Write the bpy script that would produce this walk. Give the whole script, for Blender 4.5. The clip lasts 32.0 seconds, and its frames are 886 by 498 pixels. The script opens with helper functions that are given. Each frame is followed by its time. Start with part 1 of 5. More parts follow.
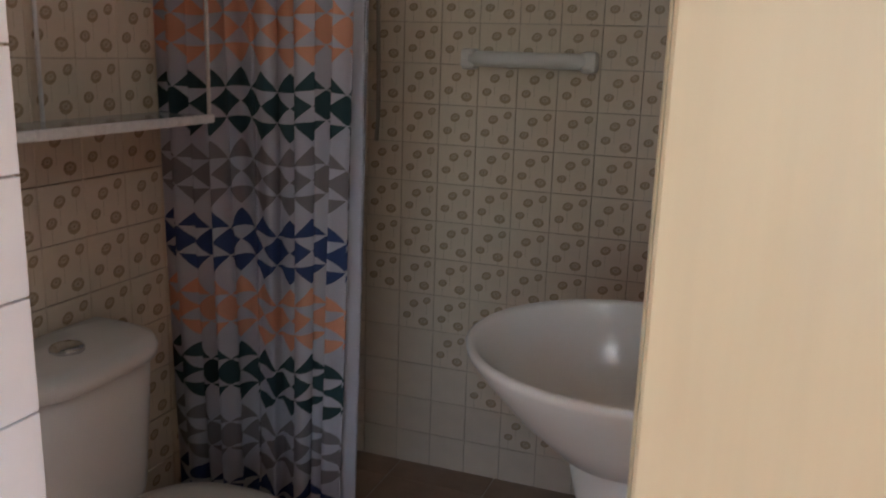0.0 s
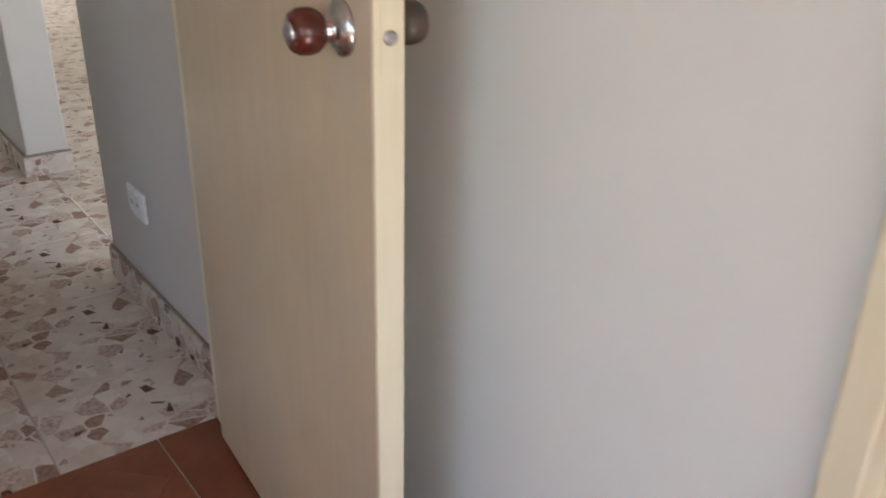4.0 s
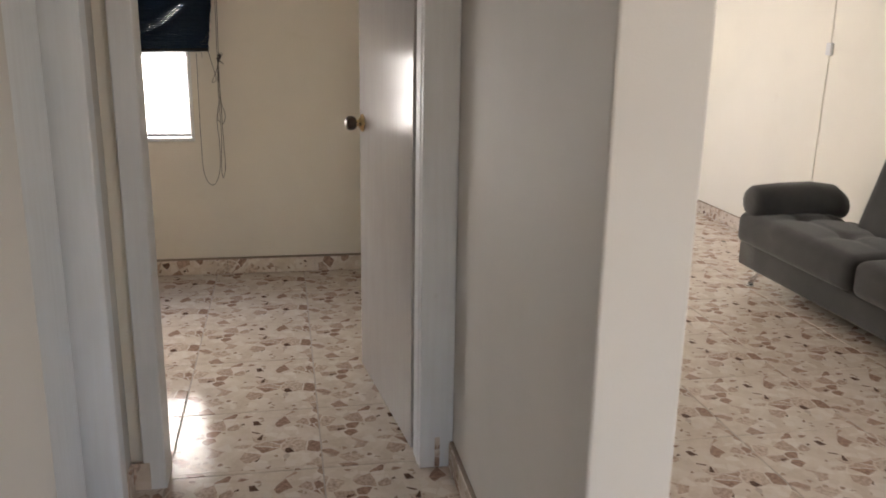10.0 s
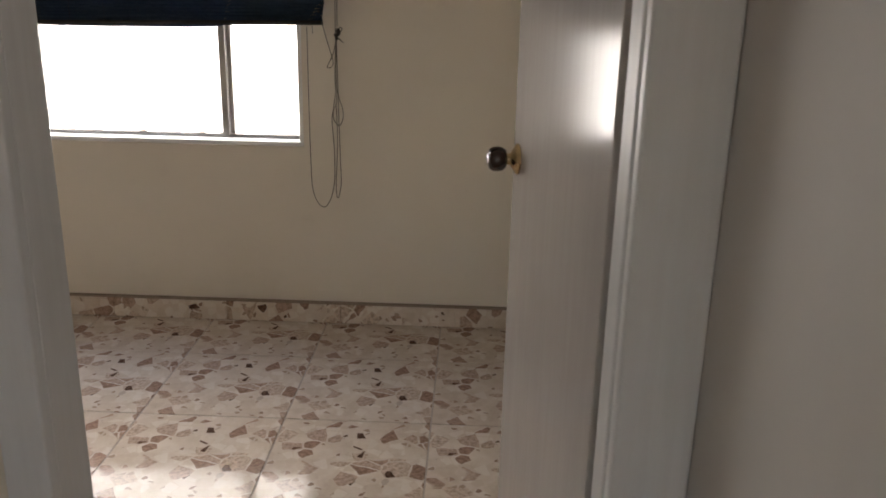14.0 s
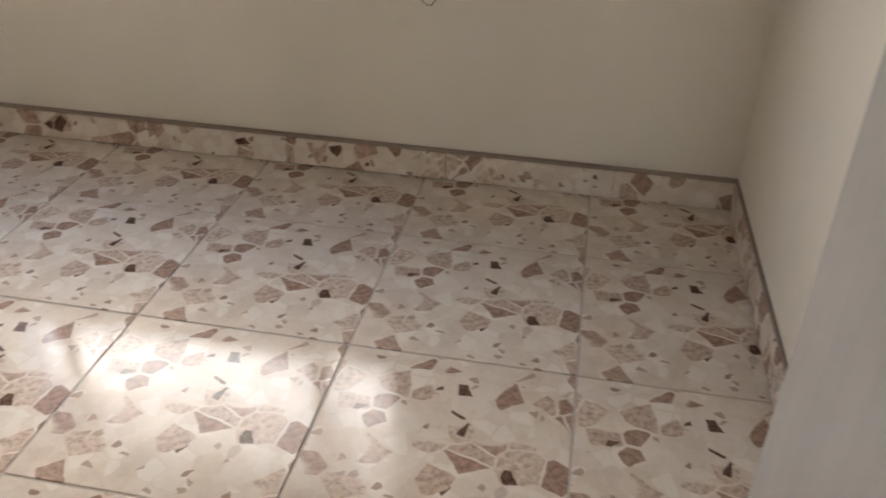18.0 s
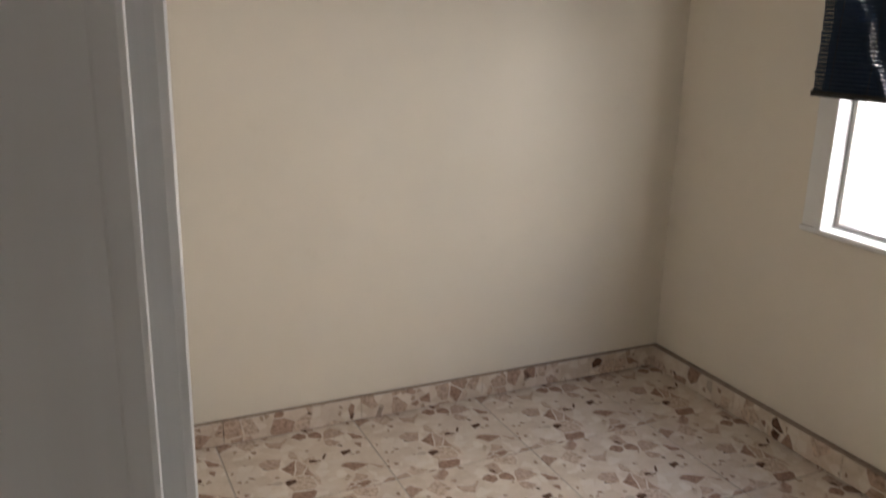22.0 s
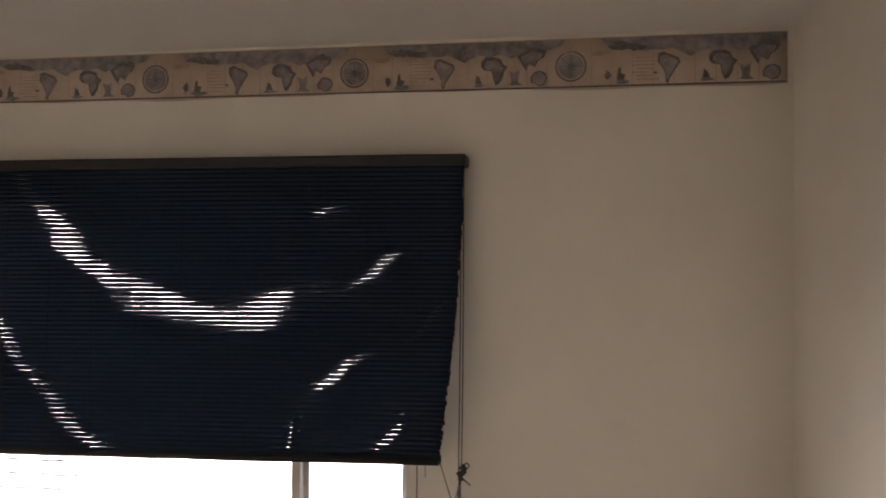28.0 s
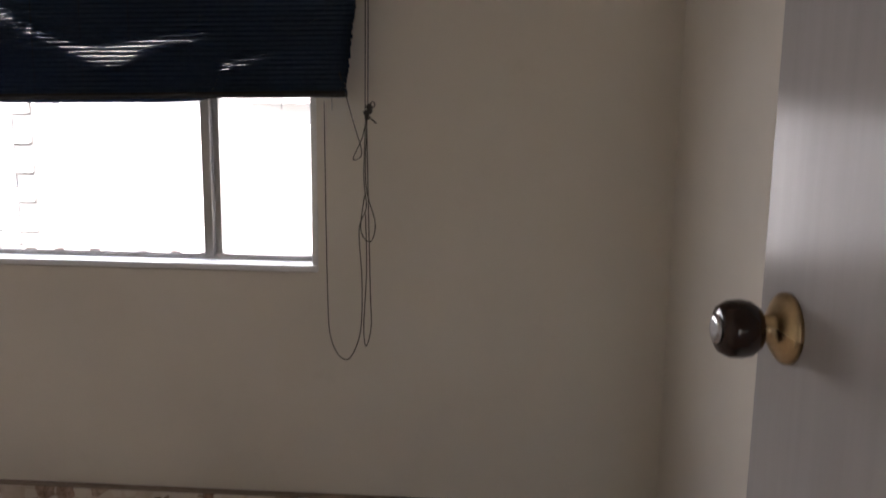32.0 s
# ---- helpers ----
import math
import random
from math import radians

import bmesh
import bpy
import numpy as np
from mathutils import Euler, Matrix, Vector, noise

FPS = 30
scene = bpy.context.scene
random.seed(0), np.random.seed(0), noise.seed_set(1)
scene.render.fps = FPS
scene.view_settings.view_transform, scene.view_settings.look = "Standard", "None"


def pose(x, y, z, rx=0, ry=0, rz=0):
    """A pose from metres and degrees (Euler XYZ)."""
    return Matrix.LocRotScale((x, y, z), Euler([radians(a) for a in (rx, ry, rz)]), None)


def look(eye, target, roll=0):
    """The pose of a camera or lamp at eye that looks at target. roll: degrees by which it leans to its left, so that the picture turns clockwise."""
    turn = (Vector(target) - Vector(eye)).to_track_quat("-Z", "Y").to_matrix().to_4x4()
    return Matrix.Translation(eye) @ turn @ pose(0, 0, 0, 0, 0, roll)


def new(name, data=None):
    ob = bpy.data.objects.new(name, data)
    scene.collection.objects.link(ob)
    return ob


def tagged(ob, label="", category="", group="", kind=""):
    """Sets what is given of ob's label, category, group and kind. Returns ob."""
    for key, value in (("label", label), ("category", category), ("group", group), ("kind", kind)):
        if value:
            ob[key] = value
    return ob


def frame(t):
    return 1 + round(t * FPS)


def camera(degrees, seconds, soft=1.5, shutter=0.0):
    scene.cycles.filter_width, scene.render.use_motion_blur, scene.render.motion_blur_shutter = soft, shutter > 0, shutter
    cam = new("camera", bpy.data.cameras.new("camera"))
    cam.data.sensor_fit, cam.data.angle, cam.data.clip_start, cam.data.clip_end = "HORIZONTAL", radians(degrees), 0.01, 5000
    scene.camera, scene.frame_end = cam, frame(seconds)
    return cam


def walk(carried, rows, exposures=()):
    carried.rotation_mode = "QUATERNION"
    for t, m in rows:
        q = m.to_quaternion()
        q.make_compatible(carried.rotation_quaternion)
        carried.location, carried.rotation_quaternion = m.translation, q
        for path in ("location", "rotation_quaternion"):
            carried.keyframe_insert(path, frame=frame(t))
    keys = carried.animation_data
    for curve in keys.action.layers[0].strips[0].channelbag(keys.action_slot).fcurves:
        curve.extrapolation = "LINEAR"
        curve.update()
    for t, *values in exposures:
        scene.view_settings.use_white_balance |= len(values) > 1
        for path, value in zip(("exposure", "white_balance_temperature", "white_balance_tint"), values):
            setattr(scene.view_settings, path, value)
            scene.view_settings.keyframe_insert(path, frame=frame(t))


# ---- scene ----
cam = camera(55.2, 32.0, 1.7, 0.4)
PATH = [
    (0, (0.129, 0.855, 1.279), (1.958, 1.528, 0.827), 1.8),
    (0.5, (0.097, 0.808, 1.262), (1.865, 1.576, 0.727), 2.0),
    (1, (0.051, 0.767, 1.228), (1.757, 1.628, 0.635), 1.7),
    (1.5, (0.015, 0.773, 1.198), (1.646, 1.727, 0.543), 2.0),
    (2, (-0.029, 0.798, 1.181), (1.51, 1.869, 0.484), 1.6),
    (2.5, (-0.065, 0.831, 1.176), (1.352, 2.032, 0.435), 1.4),
    (3, (-0.095, 0.93, 1.191), (1.196, 2.239, 0.403), 1.4),
    (3.5, (-0.133, 1.078, 1.191), (1.064, 2.459, 0.377), 1.4),
    (4, (-0.118, 1.257, 1.206), (0.996, 2.69, 0.367), 1.3),
    (4.5, (-0.056, 1.461, 1.242), (0.973, 2.951, 0.394), 0.8),
    (6.5, (-0.038, 2.091, 1.359), (0.693, 3.804, 0.629), 1.1),
    (7, (-0.025, 2.291, 1.403), (0.653, 4.051, 0.738), 1.0),
    (7.5, (-0.01, 2.484, 1.408), (0.608, 4.289, 0.808), 0.9),
    (8, (-0.026, 2.68, 1.4), (0.54, 4.518, 0.852), 1.1),
    (8.5, (-0.03, 2.881, 1.387), (0.498, 4.737, 0.86), 1.2),
    (9, (0.012, 3.109, 1.389), (0.484, 4.982, 0.871), 1.1),
    (9.5, (0.038, 3.326, 1.375), (0.447, 5.216, 0.861), 1.0),
    (10, (0.036, 3.579, 1.371), (0.397, 5.476, 0.85), 1.0),
    (10.5, (0.038, 3.804, 1.333), (0.367, 5.703, 0.8), 1.1),
    (11, (0.099, 4.032, 1.326), (0.39, 5.936, 0.788), 1.1),
    (11.5, (0.143, 4.211, 1.325), (0.399, 6.116, 0.771), 1.1),
    (12, (0.196, 4.39, 1.342), (0.408, 6.298, 0.779), 1.0),
    (12.5, (0.194, 4.552, 1.336), (0.36, 6.462, 0.767), 1.1),
    (13, (0.226, 4.707, 1.349), (0.304, 6.622, 0.776), 1.0),
    (13.5, (0.243, 4.809, 1.357), (0.226, 6.723, 0.777), 0.9),
    (15.5, (0.128, 5.511, 1.314), (0.042, 7.384, 0.618), 1.5),
    (16, (0.131, 5.628, 1.298), (0.047, 7.485, 0.56), 1.7),
    (16.5, (0.117, 5.756, 1.257), (0.03, 7.583, 0.447), 1.9),
    (17, (0.103, 5.862, 1.189), (-0.007, 7.641, 0.282), 2.2),
    (17.5, (0.096, 5.957, 1.141), (-0.074, 7.688, 0.155), 2.2),
    (18, (0.065, 6.027, 1.084), (-0.211, 7.721, 0.056), 2.1),
    (18.5, (0.007, 6.064, 1.122), (-0.523, 7.679, 0.07), 1.4),
    (19, (-0.053, 6.083, 1.156), (-0.841, 7.586, 0.097), 0.2),
    (19.5, (-0.109, 6.092, 1.183), (-1.122, 7.459, 0.132), -0.0),
    (20, (-0.138, 6.098, 1.214), (-1.375, 7.301, 0.203), -0.2),
    (20.5, (-0.15, 6.083, 1.254), (-1.565, 7.141, 0.317), 0.0),
    (21, (-0.153, 6.06, 1.295), (-1.7, 7.003, 0.449), 0.5),
    (21.5, (-0.143, 6.057, 1.355), (-1.794, 6.921, 0.628), 1.1),
    (22, (-0.109, 6.054, 1.409), (-1.848, 6.869, 0.847), 1.4),
    (22.5, (-0.081, 6.045, 1.456), (-1.879, 6.833, 1.072), 1.1),
    (23.5, (-0.098, 6.067, 1.619), (-1.927, 6.859, 1.456), 0.5),
    (24, (-0.112, 6.086, 1.612), (-1.912, 6.954, 1.543), 0.7),
    (24.5, (-0.137, 6.09, 1.6), (-1.862, 7.101, 1.598), 0.7),
    (25, (-0.092, 6.094, 1.66), (-1.705, 7.275, 1.662), 0.3),
    (25.5, (-0.088, 6.082, 1.702), (-1.484, 7.514, 1.697), 0.0),
    (26, (-0.048, 6.094, 1.755), (-1.19, 7.735, 1.726), -0.2),
    (26.5, (-0.017, 6.101, 1.788), (-0.898, 7.896, 1.746), -0.1),
    (28.5, (0.023, 6.058, 1.649), (-0.215, 8.043, 1.682), 0.3),
    (29, (0.023, 6.04, 1.618), (-0.157, 8.031, 1.639), 0.2),
    (29.5, (0.027, 6.021, 1.57), (-0.122, 8.015, 1.562), 0.2),
    (30, (0.062, 5.995, 1.501), (-0.1, 7.988, 1.458), 0.1),
    (30.5, (0.07, 5.975, 1.413), (-0.082, 7.967, 1.329), 0.7),
    (31, (0.1, 5.996, 1.34), (-0.053, 7.983, 1.178), 1.0),
    (31.5, (0.062, 5.997, 1.258), (-0.051, 7.978, 1.013), 0.7),
    (32, (0.068, 5.989, 1.197), (-0.069, 7.953, 0.851), 0.7),
]
EXPOSURES = [
    (0.0, 3.65, 6600, 11), (1.0, 3.4, 6450, 8), (2.0, 3.55, 6400, 7), (3.0, 3.7, 6500, 8), (4.0, 3.55, 6400, 9), (7.0, 3.95, 6700, 11), (9.0, 3.75, 6850, 12), (11.0, 3.5, 6950, 13), (13.0, 3.3, 7050, 13), (15.5, 2.7, 6600, 13), (16.0, 2.55, 6450, 13), (17.0, 3.45, 6800, 12),
    (18.0, 3.7, 6700, 10), (20.0, 3.35, 6600, 10), (21.0, 3.15, 6650, 11), (22.0, 3.3, 6850, 12), (23.0, 3.4, 7000, 14), (24.0, 3.45, 7000, 14), (25.0, 3.4, 7050, 16), (26.5, 3.4, 7050, 18), (29.0, 3.45, 6700, 18), (30.0, 3.0, 6500, 17), (32.0, 2.75, 6400, 17),
]
walk(cam, [(t, look(eye, target, roll)) for t, eye, target, roll in PATH], EXPOSURES)

# ---- world, sun and large lights ----
world = bpy.data.worlds.new("sky")
scene.world = world
world.use_nodes = True
wn = world.node_tree.nodes
wl = world.node_tree.links
sky = wn.new("ShaderNodeTexSky")
sky.sky_type = "NISHITA"
sky.sun_disc = False
sky.sun_elevation = radians(58)
sky.sun_rotation = radians(150)
wn["Background"].inputs[1].default_value = 0.09
wl.new(sky.outputs[0], wn["Background"].inputs[0])
sun = new("sun", bpy.data.lights.new("sun", "SUN"))
sun.data.energy, sun.data.angle, sun.data.color = 3.9, radians(3.0), (1.0, 0.96, 0.9)
sun.matrix_world = look((-1.2, -2, 9), (1.5, 9.5, 0))


def window_light(x, y, z, tx, ty, tz, w, h, watts, color):
    lamp = new("window_light", bpy.data.lights.new("window_light", "AREA"))
    lamp.data.shape, lamp.data.size, lamp.data.size_y = "RECTANGLE", w, h
    lamp.data.energy, lamp.data.color = watts, color
    lamp.matrix_world = look((x, y, z), (tx, ty, tz))
    return lamp


START_Y0 = -1.5
START_X0 = -2.4
# lamps in two unseen openings, standing in for daylight in the room one starts in
window_light(START_X0 - 0.03, 0.45, 1.40, 2.0, 0.85, 1.2, 1.5, 1.15, 0.66, (0.98, 0.985, 0.97))
window_light(-0.45, START_Y0 - 0.03, 1.35, -0.45, 2.0, 1.1, 1.6, 1.15, 0.9, (0.98, 0.985, 0.97))
# lamp in an unseen vent, added to brighten the bathroom
window_light(1.15, 0.66, 1.93, 1.00, 2.0, 1.35, 0.55, 0.25, 2.15, (0.88, 0.95, 1.0))
# lamp in the living room's south opening, out of view, standing in for daylight
window_light(1.95, 2.85, 1.30, 1.95, 8.0, 1.1, 1.8, 1.5, 1.5, (0.97, 0.985, 1.0))
# lamp in an unseen west opening, added to brighten the living room walls
window_light(0.62, 9.25, 1.40, 3.1, 8.6, 1.2, 1.1, 1.0, 1.8, (1.0, 0.985, 0.96))
# daylight under the bedroom blind
window_light(-1.22, 8.40, 0.95, -1.22, 6.0, 0.75, 1.4, 0.42, 2.0, (0.97, 0.985, 1.0))

# ---- materials ----


class Mat:
    """A short way to write node trees."""

    def __init__(self, name, rough=0.6, metal=0.0, spec=0.5):
        self.m = bpy.data.materials.new(name)
        self.m.use_nodes = True
        self.n, self.l = self.m.node_tree.nodes, self.m.node_tree.links
        self.b = self.n["Principled BSDF"]
        self.b.inputs["Roughness"].default_value = rough
        self.b.inputs["Metallic"].default_value = metal
        self.b.inputs["Specular IOR Level"].default_value = spec
        self.tc = self.n.new("ShaderNodeTexCoord")

    def put(self, slot, value):
        if hasattr(value, "is_output"):
            self.l.new(value, slot)
        else:
            slot.default_value = (*value, 1.0) if isinstance(value, tuple) and len(value) == 3 and slot.type == "RGBA" else value

    def math(self, op, a, b=0.0, c=None):
        k = self.n.new("ShaderNodeMath")
        k.operation = op
        self.put(k.inputs[0], a)
        self.put(k.inputs[1], b)
        if c is not None:
            self.put(k.inputs[2], c)
        return k.outputs[0]

    def mix(self, f, a, b, blend="MIX"):
        k = self.n.new("ShaderNodeMix")
        k.data_type, k.blend_type = "RGBA", blend
        self.put(k.inputs[0], f)
        self.put(k.inputs[6], a)
        self.put(k.inputs[7], b)
        return k.outputs[2]

    def ramp(self, f, stops, kind="LINEAR"):
        k = self.n.new("ShaderNodeValToRGB")
        k.color_ramp.interpolation = kind
        e = k.color_ramp.elements
        while len(e) < len(stops):
            e.new(0.5)
        for s, (p, col) in zip(e, stops):
            s.position, s.color = p, (*col, 1.0)
        self.put(k.inputs[0], f)
        return k.outputs[0]

    def noise(self, scale, detail=3.0, rough=0.55, coord="Object", stretch=None, distortion=0.0):
        k = self.n.new("ShaderNodeTexNoise")
        k.inputs["Scale"].default_value, k.inputs["Detail"].default_value = scale, detail
        k.inputs["Roughness"].default_value, k.inputs["Distortion"].default_value = rough, distortion
        self.l.new(self.space(coord, stretch), k.inputs["Vector"])
        return k.outputs["Fac"]

    def space(self, coord="Object", stretch=None):
        out = self.tc.outputs[coord]
        if stretch:
            k = self.n.new("ShaderNodeMapping")
            k.inputs["Scale"].default_value = stretch
            self.l.new(out, k.inputs["Vector"])
            out = k.outputs[0]
        return out

    def voronoi(self, scale, feature="F1", coord="Object", rand=1.0, stretch=None, vector=None):
        k = self.n.new("ShaderNodeTexVoronoi")
        k.feature = feature
        k.inputs["Scale"].default_value, k.inputs["Randomness"].default_value = scale, rand
        self.l.new(vector or self.space(coord, stretch), k.inputs["Vector"])
        return k

    def random(self):
        return self.n.new("ShaderNodeObjectInfo").outputs["Random"]

    def color(self, v):
        self.put(self.b.inputs["Base Color"], v)
        return self

    def rough(self, v):
        self.put(self.b.inputs["Roughness"], v)
        return self

    def bump(self, height, dist=0.002, strength=0.5):
        k = self.n.new("ShaderNodeBump")
        k.inputs["Distance"].default_value, k.inputs["Strength"].default_value = dist, strength
        self.put(k.inputs["Height"], height)
        self.l.new(k.outputs[0], self.b.inputs["Normal"])
        return self


def scaled(col, k):
    return tuple(min(1.0, c * k) for c in col)


def paint(name, col, rough=0.55, roller=260.0, bumpy=0.25, stain=0.05, spec=0.4, marks=0.35):
    """Rolled wall paint: a fine orange-peel relief, faint patches and a few dirty marks."""
    m = Mat(name, rough, spec=spec)
    patches = m.noise(1.7, 4.0, coord="Object")
    fine = m.noise(roller, 2.0)
    c = m.ramp(patches, [(0.3, scaled(col, 1 - stain)), (0.55, col), (0.75, scaled(col, 1 + stain * 0.4))])
    dirt = m.ramp(m.noise(6.0, 6.0, 0.7), [(0.64, (1, 1, 1)), (0.80, (0.86, 0.83, 0.79))])
    m.color(m.mix(marks, c, dirt, "MULTIPLY"))
    m.rough(m.ramp(patches, [(0.3, (rough + 0.07,) * 3), (0.7, (rough - 0.06,) * 3)]))
    return m.bump(fine, 0.0012, bumpy).m


def gloss(name, col, rough=0.22, brushed=0.5, stain=0.05, spec=0.5, worn=None):
    """Oil paint on a wooden leaf: long faint brush marks, glossy."""
    m = Mat(name, rough, spec=spec)
    brush = m.noise(46.0, 3.0, 0.6, stretch=(2.6, 2.6, 0.035))
    wide = m.noise(2.2, 4.0)
    c = m.ramp(wide, [(0.3, scaled(col, 1 - stain * 2)), (0.6, col), (0.8, scaled(col, 1 + stain))])
    c = m.mix(0.5, c, m.ramp(m.noise(30.0, 3.0, 0.6, stretch=(1.6, 1.6, 0.10)), [(0.35, (0.90, 0.89, 0.88)), (0.65, (1, 1, 1))]), "MULTIPLY")
    scuff = m.ramp(m.noise(9.0, 6.0, 0.7), [(0.66, (1, 1, 1)), (0.82, (0.84, 0.80, 0.75))])
    if worn:
        c = m.mix(m.ramp(m.noise(5.0, 6.0, 0.7, stretch=(1.0, 1.0, 0.55)), [(0.50, (0, 0, 0)), (0.66, (0.75, 0.75, 0.75))]), c, worn)
    m.color(m.mix(1.0, c, scuff, "MULTIPLY"))
    m.rough(m.ramp(wide, [(0.3, (rough + 0.04,) * 3), (0.7, (rough - 0.02,) * 3)]))
    return m.bump(brush, 0.0006, brushed).m


def plain(name, col, rough=0.5, metal=0.0, grain=60.0, vary=0.12, bumpy=0.15, spec=0.5):
    m = Mat(name, rough, metal, spec)
    f = m.noise(grain, 4.0, 0.6)
    m.color(m.ramp(f, [(0.3, scaled(col, 1 - vary)), (0.7, scaled(col, 1 + vary))]))
    m.rough(m.ramp(m.noise(grain * 0.2, 3.0), [(0.3, (max(0.02, rough - 0.06),) * 3), (0.7, (min(1, rough + 0.08),) * 3)]))
    return m.bump(f, 0.0006, bumpy).m


def stone_print(name, shift=0.0):
    """Glazed floor tile printed with broken marble chips; each tile carries the same print."""
    m = Mat(name, 0.09, spec=0.15)
    nz = m.n.new("ShaderNodeTexNoise")
    nz.inputs["Scale"].default_value, nz.inputs["Detail"].default_value = 30.0, 2.0
    m.l.new(m.tc.outputs["Object"], nz.inputs["Vector"])
    wob = m.n.new("ShaderNodeVectorMath")
    wob.operation = "MULTIPLY_ADD"
    m.l.new(nz.outputs["Color"], wob.inputs[0])
    wob.inputs[1].default_value, wob.inputs[2].default_value = (0.010, 0.010, 0.0), (shift, 0.31, 0.017)
    warp = m.n.new("ShaderNodeVectorMath")
    m.l.new(m.tc.outputs["Object"], warp.inputs[0])
    m.l.new(wob.outputs[0], warp.inputs[1])
    v = warp.outputs[0]

    def cells(scale):
        f1, edge, sep = m.voronoi(scale, "F1", vector=v), m.voronoi(scale, "DISTANCE_TO_EDGE", vector=v), m.n.new("ShaderNodeSeparateColor")
        m.l.new(f1.outputs["Color"], sep.inputs[0])
        return edge.outputs["Distance"], sep.outputs

    def step(f, a, b):
        return m.ramp(f, [(a, (0, 0, 0)), (b, (1, 1, 1))])

    def both(a, b):
        return m.mix(1.0, a, b, "MULTIPLY")

    edge, big = cells(17.0)
    medge, mid = cells(27.0)
    sedge, small = cells(55.0)
    cloud, grain = m.noise(8.0, 5.0, 0.65), m.noise(75.0, 4.0, 0.65)
    ground = m.ramp(cloud, [(0.30, (0.58, 0.485, 0.405)), (0.5, (0.69, 0.60, 0.52)), (0.70, (0.78, 0.71, 0.64))])
    # pale chips, hardly darker than the paste
    pale = m.ramp(mid[0], [(0.0, (0.79, 0.73, 0.67)), (0.4, (0.69, 0.60, 0.53)), (0.7, (0.63, 0.535, 0.455)), (0.9, (0.73, 0.66, 0.60))], "CONSTANT")
    c = m.mix(both(step(medge, 0.02, 0.07), m.ramp(mid[1], [(0.30, (0, 0, 0)), (0.32, (0.6, 0.6, 0.6))])), ground, pale)
    # scattered brown crumbs
    c = m.mix(both(step(sedge, 0.10, 0.17), step(small[1], 0.945, 0.95)), c, m.ramp(small[0], [(0.0, (0.44, 0.34, 0.27)), (0.55, (0.34, 0.24, 0.185)), (0.94, (0.14, 0.09, 0.065))], "CONSTANT"))
    # tan chips in loose groups
    tan = m.ramp(big[0], [(0.0, (0.53, 0.41, 0.335)), (0.30, (0.45, 0.325, 0.26)), (0.52, (0.60, 0.485, 0.405)), (0.78, (0.37, 0.25, 0.195))], "CONSTANT")
    tan = m.mix(1.0, tan, m.ramp(grain, [(0.30, (0.62, 0.56, 0.53)), (0.52, (1.0, 1.0, 1.0)), (0.72, (1.25, 1.22, 1.2))]), "MULTIPLY")
    group = m.math("ADD", m.math("MULTIPLY", big[1], 0.60), m.math("MULTIPLY", m.noise(4.6, 1.0), 0.85))
    c = m.mix(both(step(edge, 0.030, 0.055), step(group, 0.79, 0.805)), c, tan)
    # a few almost black splinters
    c = m.mix(both(step(medge, 0.05, 0.085), step(mid[2], 0.976, 0.979)), c, m.ramp(grain, [(0.35, (0.075, 0.042, 0.03)), (0.7, (0.21, 0.125, 0.09))]))
    c = m.mix(0.22, c, m.ramp(grain, [(0.3, (0.38, 0.38, 0.38)), (0.7, (0.60, 0.60, 0.60))]), "OVERLAY")
    m.color(m.mix(1.0, c, m.ramp(m.random(), [(0.0, (0.95, 0.94, 0.93)), (1.0, (1.0, 1.0, 1.0))]), "MULTIPLY"))
    m.rough(m.ramp(m.noise(3.0, 5.0, 0.65), [(0.3, (0.06,) * 3), (0.7, (0.15,) * 3)]))
    return m.bump(m.noise(5.0, 2.0), 0.001, 0.10).m


WALL_BED = paint("bedroom_wall_paint", (0.78, 0.725, 0.635))
WALL_LIV = paint("living_wall_paint", (0.84, 0.80, 0.72))
WALL_HALL = paint("hall_wall_paint", (0.64, 0.605, 0.565), 0.65, spec=0.15)
WALL_START = paint("white_room_paint", (0.725, 0.735, 0.70), stain=0.03, marks=0.0)
CEIL = paint("ceiling_paint", (0.77, 0.735, 0.69), 0.7)
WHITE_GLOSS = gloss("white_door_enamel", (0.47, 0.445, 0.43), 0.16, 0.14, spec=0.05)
TRIM_WHITE = gloss("white_trim_enamel", (0.78, 0.79, 0.80), 0.3, 0.3)
CREAM_DOOR = gloss("cream_door_enamel", (0.585, 0.525, 0.365), 0.36, 0.2, worn=(0.50, 0.475, 0.375))
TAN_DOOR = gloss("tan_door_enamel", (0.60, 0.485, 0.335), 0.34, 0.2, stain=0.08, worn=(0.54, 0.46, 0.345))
CREAM_TRIM = gloss("cream_trim_enamel", (0.77, 0.70, 0.51), 0.32, 0.3)
TERRAZZO = stone_print("marble_chip_tile")
SKIRT = stone_print("marble_chip_skirting", 0.13)
GROUT = plain("tile_grout", (0.47, 0.41, 0.36), 0.8, grain=120)
SKIRT_CAP = plain("brown_skirting_grout", (0.29, 0.225, 0.18), 0.7)


def red_tile():
    m = Mat("red_floor_tile", 0.34)
    c = m.ramp(m.noise(7.0, 5.0, 0.65), [(0.3, (0.20, 0.055, 0.022)), (0.55, (0.28, 0.082, 0.034)), (0.75, (0.34, 0.12, 0.056))])
    t = m.ramp(m.random(), [(0, (0.82, 0.8, 0.8)), (1, (1, 1, 1))])
    m.color(m.mix(1.0, c, t, "MULTIPLY"))
    return m.bump(m.noise(90.0, 3.0), 0.001, 0.25).m


